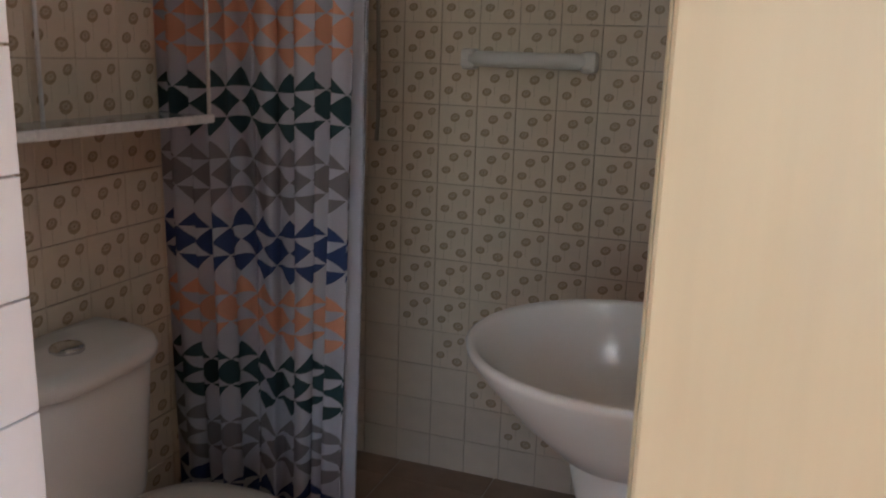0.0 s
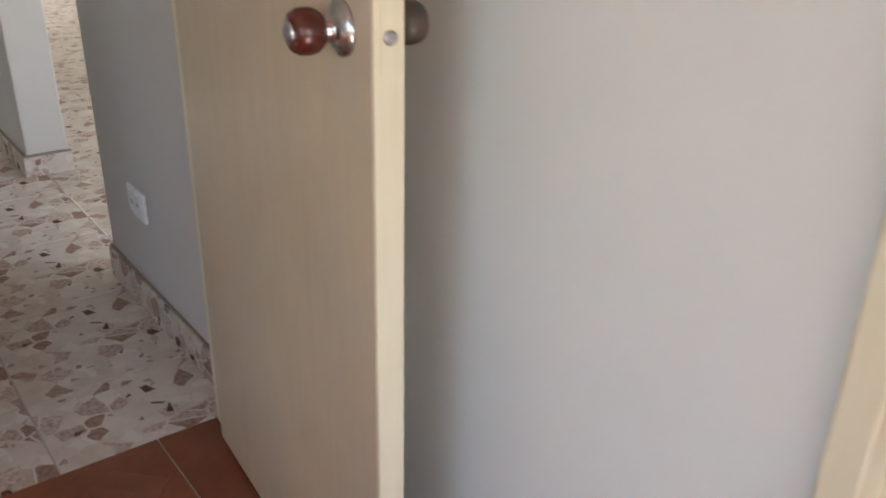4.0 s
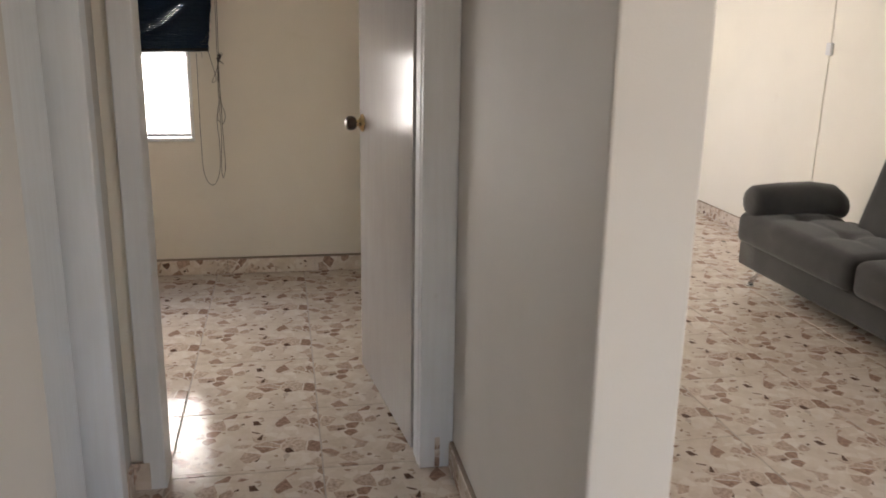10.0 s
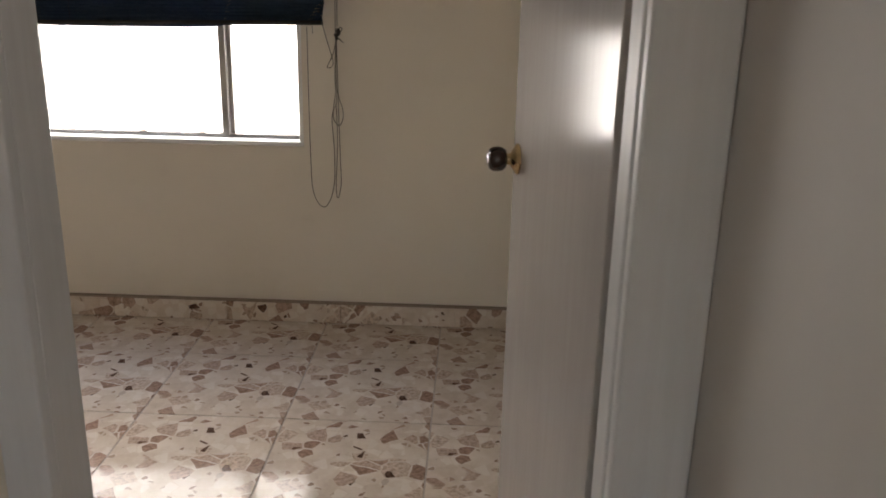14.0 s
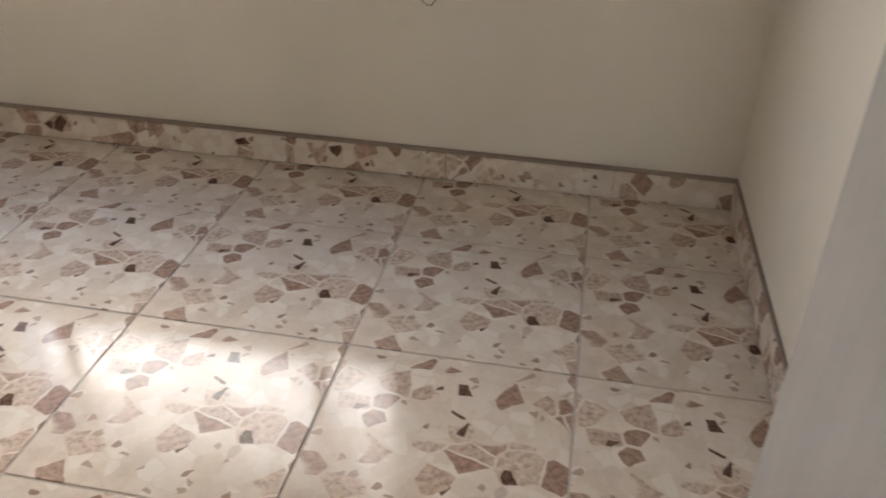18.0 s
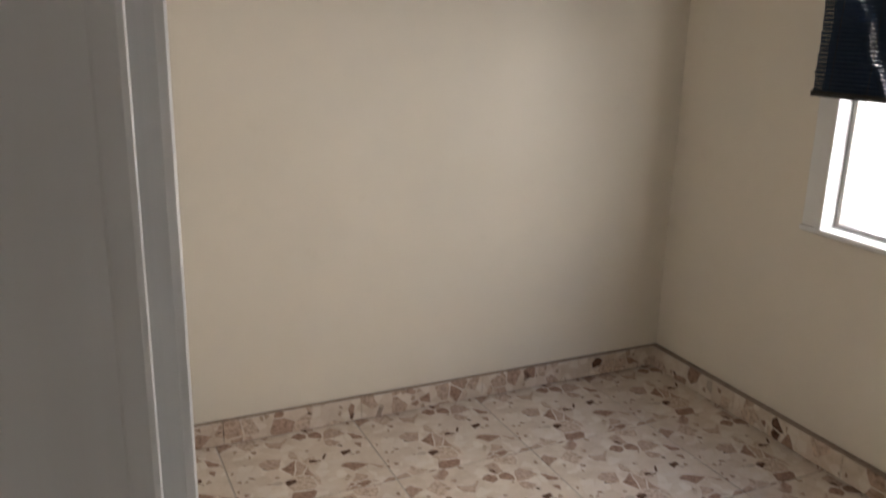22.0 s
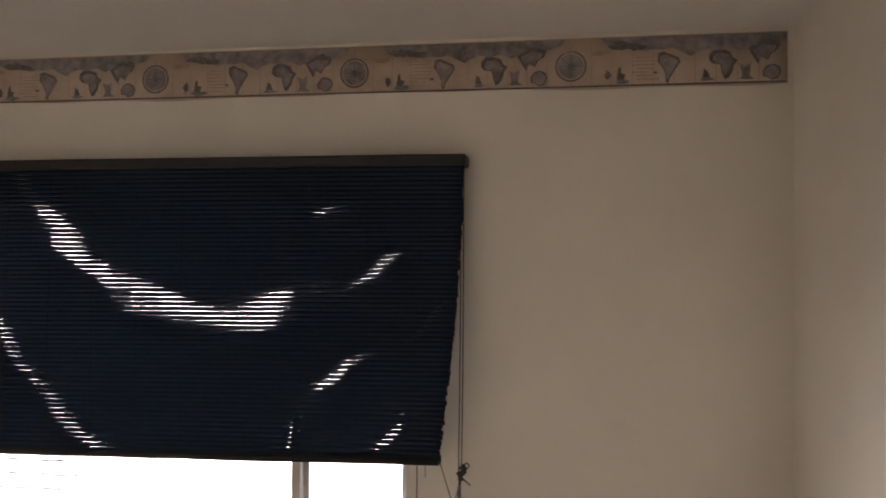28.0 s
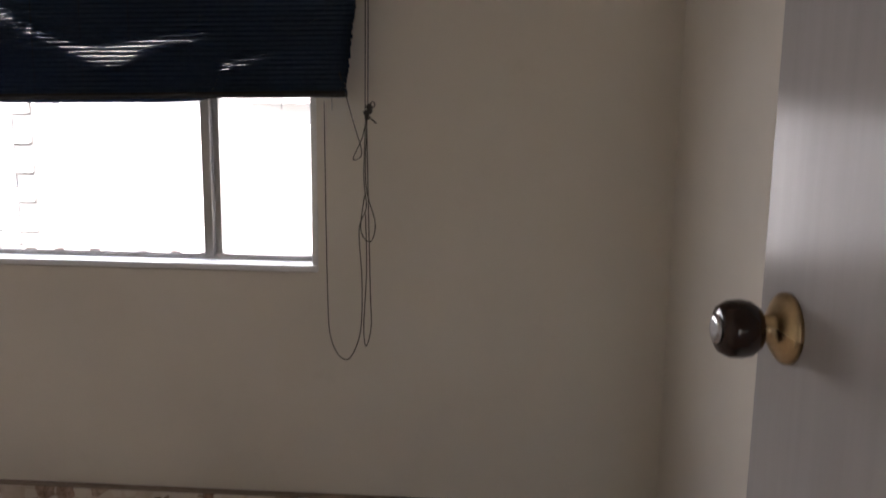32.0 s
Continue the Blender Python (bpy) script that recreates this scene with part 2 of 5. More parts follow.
RED_TILE = red_tile()
BATH_FLOOR = plain("brown_bathroom_tile", (0.30, 0.20, 0.14), 0.4, grain=9, vary=0.16)
BATH_GROUT = plain("bathroom_grout", (0.44, 0.37, 0.30), 0.85)
BATH_TILE = plain("ivory_wall_tile", (0.66, 0.55, 0.43), 0.16, grain=8, vary=0.05, bumpy=0.05)
KERB_TILE = plain("beige_kerb_tile", (0.46, 0.375, 0.30), 0.3, grain=8, vary=0.1, bumpy=0.05)
WHITE_TILE = plain("white_jamb_tile", (0.78, 0.78, 0.80), 0.14, grain=8, vary=0.04, bumpy=0.05)
FLOWER = plain("brown_printed_flower", (0.37, 0.275, 0.18), 0.2, grain=300, vary=0.3, bumpy=0.02)
FLOWER_MID = plain("pale_flower_heart", (0.48, 0.39, 0.29), 0.2, grain=300, vary=0.2, bumpy=0.02)
PORCELAIN = plain("white_porcelain", (0.74, 0.72, 0.69), 0.2, grain=3, vary=0.03, bumpy=0.02)
LID_PLASTIC = plain("ivory_plastic_lid", (0.70, 0.66, 0.61), 0.28, grain=5, vary=0.03, bumpy=0.03)
CHROME = plain("worn_chrome", (0.62, 0.62, 0.63), 0.18, 1.0, grain=40)
DRAIN_METAL = plain("dull_drain_metal", (0.16, 0.15, 0.14), 0.45, 0.8, grain=80)
STEEL = plain("brushed_steel", (0.55, 0.54, 0.53), 0.3, 1.0, grain=80)
BRASS = plain("aged_brass", (0.55, 0.40, 0.22), 0.28, 1.0, grain=50, vary=0.2)
KNOB_WOOD = plain("dark_red_wooden_knob", (0.085, 0.018, 0.012), 0.3, grain=24, vary=0.35)
KNOB_DARK = plain("dark_brown_knob", (0.036, 0.016, 0.010), 0.14, grain=24, vary=0.3)
KNOB_SPLASH = plain("paint_splashed_knob", (0.085, 0.060, 0.048), 0.40, grain=14, vary=0.55)
BLACK = plain("black_rubber", (0.012, 0.012, 0.013), 0.6)
# near-black that stands in for the shade inside gaps, slots and holes
DARK_GAP = plain("dark_gap", (0.03, 0.022, 0.018), 0.9)
ALU = plain("grey_aluminium_frame", (0.30, 0.285, 0.275), 0.38, 0.6, grain=30, vary=0.08)
WHITE_PVC = paint("white_plaster_reveal", (0.82, 0.82, 0.81), 0.5, stain=0.05)


def slat_stain():
    """Navy stain on thin wood through which a little daylight glows."""
    m = Mat("navy_stained_slat", 0.55, spec=0.3)
    f = m.noise(90.0, 4.0, 0.6)
    m.color(m.ramp(f, [(0.3, (0.012, 0.022, 0.040)), (0.7, (0.022, 0.042, 0.074))]))
    tr, mx = m.n.new("ShaderNodeBsdfTranslucent"), m.n.new("ShaderNodeMixShader")
    tr.inputs["Color"].default_value = (0.028, 0.068, 0.15, 1.0)
    mx.inputs[0].default_value = 0.42
    m.l.new(m.b.outputs[0], mx.inputs[1])
    m.l.new(tr.outputs[0], mx.inputs[2])
    m.l.new(mx.outputs[0], m.n["Material Output"].inputs[0])
    return m.m


BLIND = slat_stain()
BLIND_CORE = plain("black_blind_rail", (0.010, 0.010, 0.012), 0.5, grain=60, vary=0.3)
CORD = plain("dark_cord", (0.05, 0.043, 0.037), 0.8, grain=400)
CORD_PALE = plain("pale_cord", (0.30, 0.26, 0.22), 0.8, grain=400)
SOCKET = plain("white_socket_plastic", (0.78, 0.77, 0.76), 0.3)
BLUE_STICKER = plain("blue_sticker", (0.015, 0.12, 0.33), 0.35)
STICKER_PALE = plain("pale_sticker_print", (0.45, 0.55, 0.68), 0.35)
PLASTIC_BAG = plain("pale_plastic_bag", (0.60, 0.66, 0.72), 0.3)


def fabric(name, col):
    m = Mat(name, 0.9, spec=0.2)
    weave = m.noise(420.0, 2.0)
    nap = m.noise(7.0, 4.0, 0.6)
    m.color(m.ramp(nap, [(0.3, scaled(col, 0.78)), (0.6, col), (0.8, scaled(col, 1.25))]))
    m.put(m.b.inputs["Sheen Weight"], 0.25)
    return m.bump(weave, 0.0015, 0.5).m


SOFA = fabric("charcoal_sofa_fabric", (0.060, 0.058, 0.057))


def curtain_cloth():
    """White cloth printed with rows of triangles and diamonds in four colours; u counts diamonds, v counts rows."""
    m = Mat("printed_curtain_cloth", 0.75, spec=0.2)
    s = m.n.new("ShaderNodeSeparateXYZ")
    m.l.new(m.tc.outputs["UV"], s.inputs[0])
    wob = m.math("MULTIPLY", m.math("SUBTRACT", m.noise(9.0, 2.0), 0.5), 0.035)
    u = m.math("ADD", s.outputs[0], wob)
    v = m.math("ADD", s.outputs[1], wob)
    p = m.math("FRACT", u)
    a = m.math("MULTIPLY", m.math("ABSOLUTE", m.math("SUBTRACT", p, 0.5)), 2.0)
    row = m.math("FLOOR", v)
    w = m.math("FRACT", v)
    top = m.math("LESS_THAN", a, m.math("MULTIPLY", m.math("SUBTRACT", 0.97, w), 3.7))
    top = m.math("MULTIPLY", top, m.math("GREATER_THAN", w, 0.71))
    low = m.math("LESS_THAN", a, m.math("MULTIPLY", m.math("SUBTRACT", w, 0.03), 3.7))
    low = m.math("MULTIPLY", low, m.math("LESS_THAN", w, 0.29))
    mid = m.math("LESS_THAN", m.math("MULTIPLY", m.math("ABSOLUTE", m.math("SUBTRACT", w, 0.5)), 4.7), m.math("SUBTRACT", a, 0.02))
    mid = m.math("MULTIPLY", mid, m.math("LESS_THAN", m.math("ABSOLUTE", m.math("SUBTRACT", w, 0.5)), 0.195))
    ink = m.math("MINIMUM", m.math("ADD", m.math("ADD", top, low), mid), 1.0)
    turn = m.math("DIVIDE", m.math("ADD", m.math("FLOORED_MODULO", row, 4.0), 0.5), 4.0)
    hue = m.ramp(turn, [(0.0, (0.010, 0.060, 0.068)), (0.25, (0.86, 0.43, 0.27)), (0.5, (0.018, 0.055, 0.20)), (0.75, (0.27, 0.25, 0.26))], "CONSTANT")
    cloth = m.ramp(m.noise(3.0, 3.0), [(0.3, (0.60, 0.60, 0.68)), (0.7, (0.70, 0.69, 0.75))])
    m.color(m.mix(m.math("MULTIPLY", ink, 0.94), cloth, hue))
    return m.bump(m.noise(600.0, 2.0), 0.0006, 0.3).m


CURTAIN = curtain_cloth()


def clear(name, col, alpha_mix, rough=0.2):
    m = Mat(name, rough)
    m.put(m.b.inputs["Transmission Weight"], alpha_mix)
    m.put(m.b.inputs["IOR"], 1.35)
    return m.color(m.ramp(m.noise(5.0, 3.0), [(0.3, scaled(col, 0.92)), (0.7, col)])).m


LINER = clear("frosted_curtain_liner", (0.80, 0.82, 0.90), 0.55, 0.5)
GLASS_SHELF = clear("pale_glass_shelf", (0.80, 0.88, 0.92), 0.75, 0.12)


def window_glass():
    m = Mat("window_glass", 0.02)
    out = m.n["Material Output"]
    tr, gl, mx = m.n.new("ShaderNodeBsdfTransparent"), m.n.new("ShaderNodeBsdfGlossy"), m.n.new("ShaderNodeMixShader")
    gl.inputs["Roughness"].default_value = 0.02
    mx.inputs[0].default_value = 0.05
    m.l.new(tr.outputs[0], mx.inputs[1])
    m.l.new(gl.outputs[0], mx.inputs[2])
    m.l.new(mx.outputs[0], out.inputs[0])
    return m.m


PANE = window_glass()
MAP_PAPER = Mat("old_map_wallpaper", 0.75, spec=0.2)
MAP_PAPER.color(MAP_PAPER.mix(MAP_PAPER.ramp(MAP_PAPER.noise(3.2, 4.0, 0.6), [(0.35, (0, 0, 0)), (0.65, (1, 1, 1))]),
                              MAP_PAPER.ramp(MAP_PAPER.noise(26.0, 5.0, 0.7), [(0.3, (0.43, 0.33, 0.255)), (0.7, (0.58, 0.455, 0.36))]),
                              MAP_PAPER.ramp(MAP_PAPER.noise(17.0, 5.0, 0.7), [(0.3, (0.47, 0.375, 0.30)), (0.7, (0.63, 0.51, 0.415))])))
MAP_PAPER = MAP_PAPER.m
MAP_INK = plain("faded_map_ink", (0.150, 0.125, 0.122), 0.75, grain=70, vary=0.4)
MAP_SEA = plain("grey_blue_map_ink", (0.265, 0.235, 0.228), 0.75, grain=45, vary=0.4)
MAP_LINE = plain("brown_map_line", (0.36, 0.26, 0.195), 0.75, grain=70)
PAPER_BACK = plain("paper_map_back", (0.4, 0.3, 0.2), 0.8)
WHITEWASH = paint("whitewashed_courtyard_wall", (0.83, 0.82, 0.80), 0.8, 60.0, 0.7, 0.08)
BRICK_WHITE = paint("whitewashed_brick", (0.80, 0.78, 0.76), 0.85, 60.0, 0.9, 0.12)
MORTAR = plain("grey_mortar", (0.16, 0.155, 0.15), 0.9, grain=30)
CONCRETE = plain("courtyard_concrete", (0.42, 0.41, 0.39), 0.85, grain=6, vary=0.2)
PALE_METAL = paint("white_painted_steel", (0.72, 0.72, 0.74), 0.4)
NAVY_OVAL = plain("navy_lacquer", (0.010, 0.026, 0.060), 0.3, grain=6, vary=0.3)

# ---- mesh helpers ----


def part(name, bm, mats, parent=None, label="", smooth=False):
    """Links a bmesh as one mesh object, in world coordinates, under a thing or a part."""
    me = bpy.data.meshes.new(name)
    bmesh.ops.recalc_face_normals(bm, faces=bm.faces)
    bm.to_mesh(me)
    bm.free()
    for m in mats if isinstance(mats, (list, tuple)) else [mats]:
        me.materials.append(m)
    if smooth:
        for p in me.polygons:
            p.use_smooth = True
    ob = new(name, me)
    if parent is not None:
        hang(ob, parent)
    if label:
        tagged(ob, label)
    return ob


BASES = {}


def hang(ob, parent):
    ob.parent = parent
    ob.matrix_parent_inverse = Matrix.Translation(-BASES.get(parent.name, Vector()))


def thing(name, base, label, category, group="", kind=""):
    ob = new(name)
    ob.location = base
    ob.empty_display_size = 0.05
    BASES[ob.name] = Vector(base)
    return tagged(ob, label, category, group, kind)


def box(bm, x0, x1, y0, y1, z0, z1, bevel=0.0, seg=2, mat=0):
    made = bmesh.ops.create_cube(bm, size=1.0, matrix=Matrix.LocRotScale(((x0 + x1) / 2, (y0 + y1) / 2, (z0 + z1) / 2), None, (x1 - x0, y1 - y0, z1 - z0)))
    faces = {f for v in made["verts"] for f in v.link_faces}
    for f in faces:
        f.material_index = mat
    if bevel:
        edges = list({e for v in made["verts"] for e in v.link_edges})
        bmesh.ops.bevel(bm, geom=edges, offset=bevel, segments=seg, profile=0.5, affect="EDGES")
    return bm


def boxes(*specs, bevel=0.0):
    bm = bmesh.new()
    for s in specs:
        box(bm, *s, bevel=bevel)
    return bm


def lathe(bm, profile, m=Matrix(), n=24, mat=0):
    """Turns (radius, height) pairs round the z axis of the pose m."""
    rings = []
    for r, h in profile:
        rings.append([bm.verts.new(m @ Vector((r * math.cos(2 * math.pi * k / n), r * math.sin(2 * math.pi * k / n), h))) for k in range(n)])
    for a, b in zip(rings, rings[1:]):
        for k in range(n):
            f = bm.faces.new((a[k], a[(k + 1) % n], b[(k + 1) % n], b[k]))
            f.material_index = mat
            f.smooth = True
    for ring in (rings[0], rings[-1]):
        bm.faces.new(ring).material_index = mat
    return bm


def loft(bm, rings, caps=True, mat=0):
    """Skins closed rings of points."""
    vs = [[bm.verts.new(p) for p in ring] for ring in rings]
    n = len(vs[0])
    for a, b in zip(vs, vs[1:]):
        for k in range(n):
            f = bm.faces.new((a[k], a[(k + 1) % n], b[(k + 1) % n], b[k]))
            f.smooth, f.material_index = True, mat
    if caps:
        for ring in (vs[0], vs[-1]):
            bm.faces.new(ring).material_index = mat
    return bm


def tube(bm, pts, r, n=6, mat=0):
    pts = [Vector(p) for p in pts]
    rings = []
    for i, p in enumerate(pts):
        d = (pts[min(i + 1, len(pts) - 1)] - pts[max(i - 1, 0)]).normalized()
        side = d.cross(Vector((0.3, 1, 0.2))).normalized()
        up = d.cross(side)
        rings.append([p + side * r * math.cos(2 * math.pi * k / n) + up * r * math.sin(2 * math.pi * k / n) for k in range(n)])
    return loft(bm, rings, mat=mat)


def smooth_path(pts, steps=8):
    """Catmull-Rom through the points."""
    pts = [Vector(p) for p in pts]
    out = []
    for i in range(len(pts) - 1):
        a, b, c, d = pts[max(i - 1, 0)], pts[i], pts[i + 1], pts[min(i + 2, len(pts) - 1)]
        for k in range(steps):
            t = k / steps
            out.append(0.5 * (2 * b + (c - a) * t + (2 * a - 5 * b + 4 * c - d) * t * t + (3 * b - a - 3 * c + d) * t**3))
    return out + [pts[-1]]


def disc(bm, c, rx, rz, axis_u, axis_v, n=14, mat=0, turn=0.0):
    c, u, v = Vector(c), Vector(axis_u), Vector(axis_v)
    vs = []
    for k in range(n):
        a = 2 * math.pi * k / n
        p, q = rx * math.cos(a), rz * math.sin(a)
        vs.append(bm.verts.new(c + u * (p * math.cos(turn) - q * math.sin(turn)) + v * (p * math.sin(turn) + q * math.cos(turn))))
    bm.faces.new(vs).material_index = mat


def structure(name, bm, mats, label, category):
    return tagged(part(name, bm, mats), label, category, kind="structure")


# ---- plan ----
CEIL_Z = 2.27
EAST = 0.567            # east wall of the room with the red floor
SILL = 2.873            # where the red floor meets the chip tiles
HALL_E = 0.530
BATH_X1, BATH_Y0, BATH_Y1 = 2.43, 0.71, 2.07
BED_W, BED_E, BED_S, BED_N = -2.652, 0.514, 6.066, 8.218
LIV_E, LIV_N = 3.12, 10.17
DOOR_H = 2.0

# ---- walls ----


def pierced(along, a0, a1, b0, b1, h0, h1, z0, z1):
    """A wall in one piece with a window opening; along is the axis it runs on, b its thickness."""
    bm = bmesh.new()

    def ring(b, p0, p1, q0, q1):
        return [bm.verts.new((p, b, q) if along == "x" else (b, p, q)) for p, q in ((p0, q0), (p1, q0), (p1, q1), (p0, q1))]
    fo, fi, ro, ri = ring(b0, a0, a1, 0, CEIL_Z), ring(b0, h0, h1, z0, z1), ring(b1, a0, a1, 0, CEIL_Z), ring(b1, h0, h1, z0, z1)
    for p, q in ((fo, fi), (fi, ri), (ri, ro), (ro, fo)):
        for k in range(4):
            n = (k + 1) % 4
            bm.faces.new((p[k], p[n], q[n], q[k]))
    return bm


def slanted_wall():
    """The hall wall beside the bedroom, a little out of square."""
    bm = bmesh.new()
    ring = [(0.534, 4.825), (0.694, 4.825), (0.700, 5.985), (0.531, 5.985)]
    loft(bm, [[(x, y, z) for x, y in ring] for z in (0, CEIL_Z)])
    for f in bm.faces:
        f.smooth = False
    bmesh.ops.bevel(bm, geom=bm.edges[:], offset=0.006, segments=2, profile=0.5, affect="EDGES")
    return bm


structure("wall_start_east", boxes(
    (EAST, 0.72, START_Y0, 0.902, 0, CEIL_Z), (EAST, 0.72, 0.902, 1.512, DOOR_H, CEIL_Z),
    (EAST, 0.72, 1.512, 2.79, 0, CEIL_Z)), WALL_START, "smooth white painted wall with the bathroom doorway", "wall")
structure("wall_start_south", boxes(
    (START_X0 - 0.15, -1.35, START_Y0 - 0.15, START_Y0, 0, CEIL_Z), (0.45, 0.72, START_Y0 - 0.15, START_Y0, 0, CEIL_Z),
    (-1.35, 0.45, START_Y0 - 0.15, START_Y0, 0, 0.75), (-1.35, 0.45, START_Y0 - 0.15, START_Y0, 1.95, CEIL_Z)), WALL_START, "white wall with a window opening", "wall")
structure("wall_start_west", boxes(
    (START_X0 - 0.15, START_X0, START_Y0, -0.4, 0, CEIL_Z), (START_X0 - 0.15, START_X0, 1.3, 2.79, 0, CEIL_Z),
    (START_X0 - 0.15, START_X0, -0.4, 1.3, 0, 0.78), (START_X0 - 0.15, START_X0, -0.4, 1.3, 2.02, CEIL_Z)), WALL_START, "white wall with a window opening", "wall")
structure("wall_start_north", boxes(
    (START_X0 - 0.15, -0.32, 2.79, 2.893, 0, CEIL_Z), (-0.32, 0.50, 2.79, 2.893, 2.04, CEIL_Z), (0.50, 0.72, 2.79, 2.893, 0, CEIL_Z)),
    WALL_START, "white painted wall with the doorway to the hall", "wall")
structure("wall_hall_end", boxes((HALL_E, 0.70, 2.893, 3.742, 0, CEIL_Z), bevel=0.006), WALL_HALL, "short grey-white hall wall with a rounded end", "wall")
structure("wall_hall_east", slanted_wall(), WALL_HALL, "grey-white hall wall ending towards the living room", "wall")
structure("wall_bedroom_east", boxes((BED_E, 0.70, BED_S, BED_N + 0.2, 0, CEIL_Z)), WALL_BED, "plain cream bedroom wall behind the door", "wall")
structure("wall_bedroom_south", boxes(
    (-0.62, -0.40, 5.985, BED_S, 0, CEIL_Z), (BED_W - 0.15, -0.62, 5.90, 5.995, 0, CEIL_Z), (BED_W - 0.15, -1.85, 5.995, 6.03, -0.06, -0.001), (-0.40, 0.45, 5.985, BED_S, 2.06, CEIL_Z), (0.45, 0.70, 5.985, BED_S, 0, CEIL_Z)),
    WALL_BED, "cream wall with the bedroom doorway", "wall")
structure("wall_bedroom_west", boxes((BED_W - 0.15, BED_W, 5.995, BED_N + 0.2, 0, CEIL_Z)), WALL_BED, "plain cream bedroom wall", "wall")
WX0, WX1, WZ0, WZ1 = -2.014, -0.429, 0.729, 1.87
structure("wall_bedroom_north", pierced("x", BED_W, BED_E, BED_N, BED_N + 0.16, WX0, WX1, WZ0, WZ1), WALL_BED, "cream bedroom wall with the window", "wall")
structure("wall_hall_west", boxes((-0.95, -0.402, 4.745, 5.105, 0, CEIL_Z), bevel=0.012), WALL_HALL, "off-white hall wall with a rounded corner", "wall")
structure("wall_hall_west_far", boxes((-0.95, -0.443, 5.845, 5.985, 0, CEIL_Z), (-0.95, -0.443, 5.106, 5.845, 2.02, CEIL_Z), bevel=0.003), WALL_HALL, "narrow hall wall between two door frames", "wall")
structure("wall_hall_recess", boxes((-0.98, -0.95, 5.106, 5.985, 0, CEIL_Z)), WALL_HALL, "plain wall behind the closet door", "wall")
structure("wall_hall_side", boxes((-2.0, -1.85, 2.893, 4.76, 0, CEIL_Z), (-1.85, -0.95, 4.745, 4.895, 0, CEIL_Z)), WALL_HALL, "plain off-white hall wall", "wall")
structure("wall_living_east", boxes((LIV_E, LIV_E + 0.15, 2.743, LIV_N + 0.15, 0, CEIL_Z)), WALL_LIV, "pale cream living room wall", "wall")
structure("wall_living_north", boxes((0.55, LIV_E, LIV_N, LIV_N + 0.15, 0, CEIL_Z)), WALL_LIV, "pale cream living room end wall", "wall")
# unseen wall; its opening is added for the west lamp
structure("wall_living_west", pierced("y", BED_N + 0.2, LIV_N, 0.55, 0.70, 8.68, 9.82, 0.88, 1.92), WALL_LIV, "pale cream living room wall with an opening added for a lamp", "wall")
structure("wall_living_south", pierced("x", 0.72, LIV_E, 2.743, 2.893, 1.0, 2.9, 0.52, 2.08), WALL_LIV, "pale cream living room wall with a wide window opening", "wall")
structure("wall_bathroom_east", boxes((BATH_X1, BATH_X1 + 0.12, BATH_Y0 - 0.1, BATH_Y1 + 0.1, -0.02, CEIL_Z)), BATH_GROUT, "bathroom back wall under its tiles", "wall")
structure("wall_bathroom_north", boxes((0.72, BATH_X1, BATH_Y1, BATH_Y1 + 0.1, 0, CEIL_Z)), BATH_GROUT, "bathroom side wall under its tiles", "wall")
# the high opening is added for the bathroom lamp
structure("wall_bathroom_south", boxes((0.72, BATH_X1, BATH_Y0 - 0.1, BATH_Y0, 0, 1.79), (0.72, 0.86, BATH_Y0 - 0.1, BATH_Y0, 1.79, 2.07), (1.44, BATH_X1, BATH_Y0 - 0.1, BATH_Y0, 1.79, 2.07), (0.72, BATH_X1, BATH_Y0 - 0.1, BATH_Y0, 2.07, CEIL_Z)), BATH_GROUT, "bathroom side wall under its tiles", "wall")

# ---- floors and ceilings ----


def bedroom_ceiling():
    """A hand-plastered slab that sags a little towards the corner over the door."""
    bm = bmesh.new()
    low = [(BED_W - 0.15, 5.988, 2.188), (0.60, 5.988, 2.245), (0.60, BED_N + 0.2, 2.266), (BED_W - 0.15, BED_N + 0.2, 2.258)]
    loft(bm, [low, [(x, y, 2.35) for x, y, z in low]])
    for f in bm.faces:
        f.smooth = False
    return bm


structure("ceiling_start", boxes((START_X0 - 0.15, BATH_X1 + 0.12, START_Y0 - 0.15, 2.893, CEIL_Z, CEIL_Z + 0.1)), CEIL, "plain plastered ceiling", "ceiling")
structure("ceiling_hall", boxes((-2.0, LIV_E + 0.15, 2.893, 6.02, CEIL_Z, CEIL_Z + 0.1)), CEIL, "plain plastered ceiling", "ceiling")
structure("ceiling_bedroom", bedroom_ceiling(), CEIL, "off-white plastered bedroom ceiling", "ceiling")
structure("ceiling_living", boxes((0.60, LIV_E + 0.15, 6.02, LIV_N + 0.15, CEIL_Z, CEIL_Z + 0.1)), CEIL, "plain plastered ceiling", "ceiling")

# ---- bedroom window ----
win = thing("window_1", (-1.25, BED_N, WZ0), "aluminium sliding window with grey mullions and a white plaster reveal", "window", kind="structure")
part("window_sill", boxes((WX0 - 0.002, WX1 + 0.004, BED_N - 0.012, BED_N + 0.075, WZ0 + 0.004, WZ0 + 0.022), bevel=0.005), WHITE_PVC, win, "white painted plaster sill")
part("reveal", boxes((WX0, WX0 + 0.075, BED_N - 0.004, BED_N + 0.075, WZ0 + 0.022, WZ1), bevel=0.004), WHITE_PVC, win)
part("reveal", boxes((WX1 - 0.014, WX1 + 0.003, BED_N - 0.004, BED_N + 0.075, WZ0 + 0.022, WZ1), bevel=0.004), WHITE_PVC, win)
FY0, FY1 = BED_N + 0.055, BED_N + 0.095
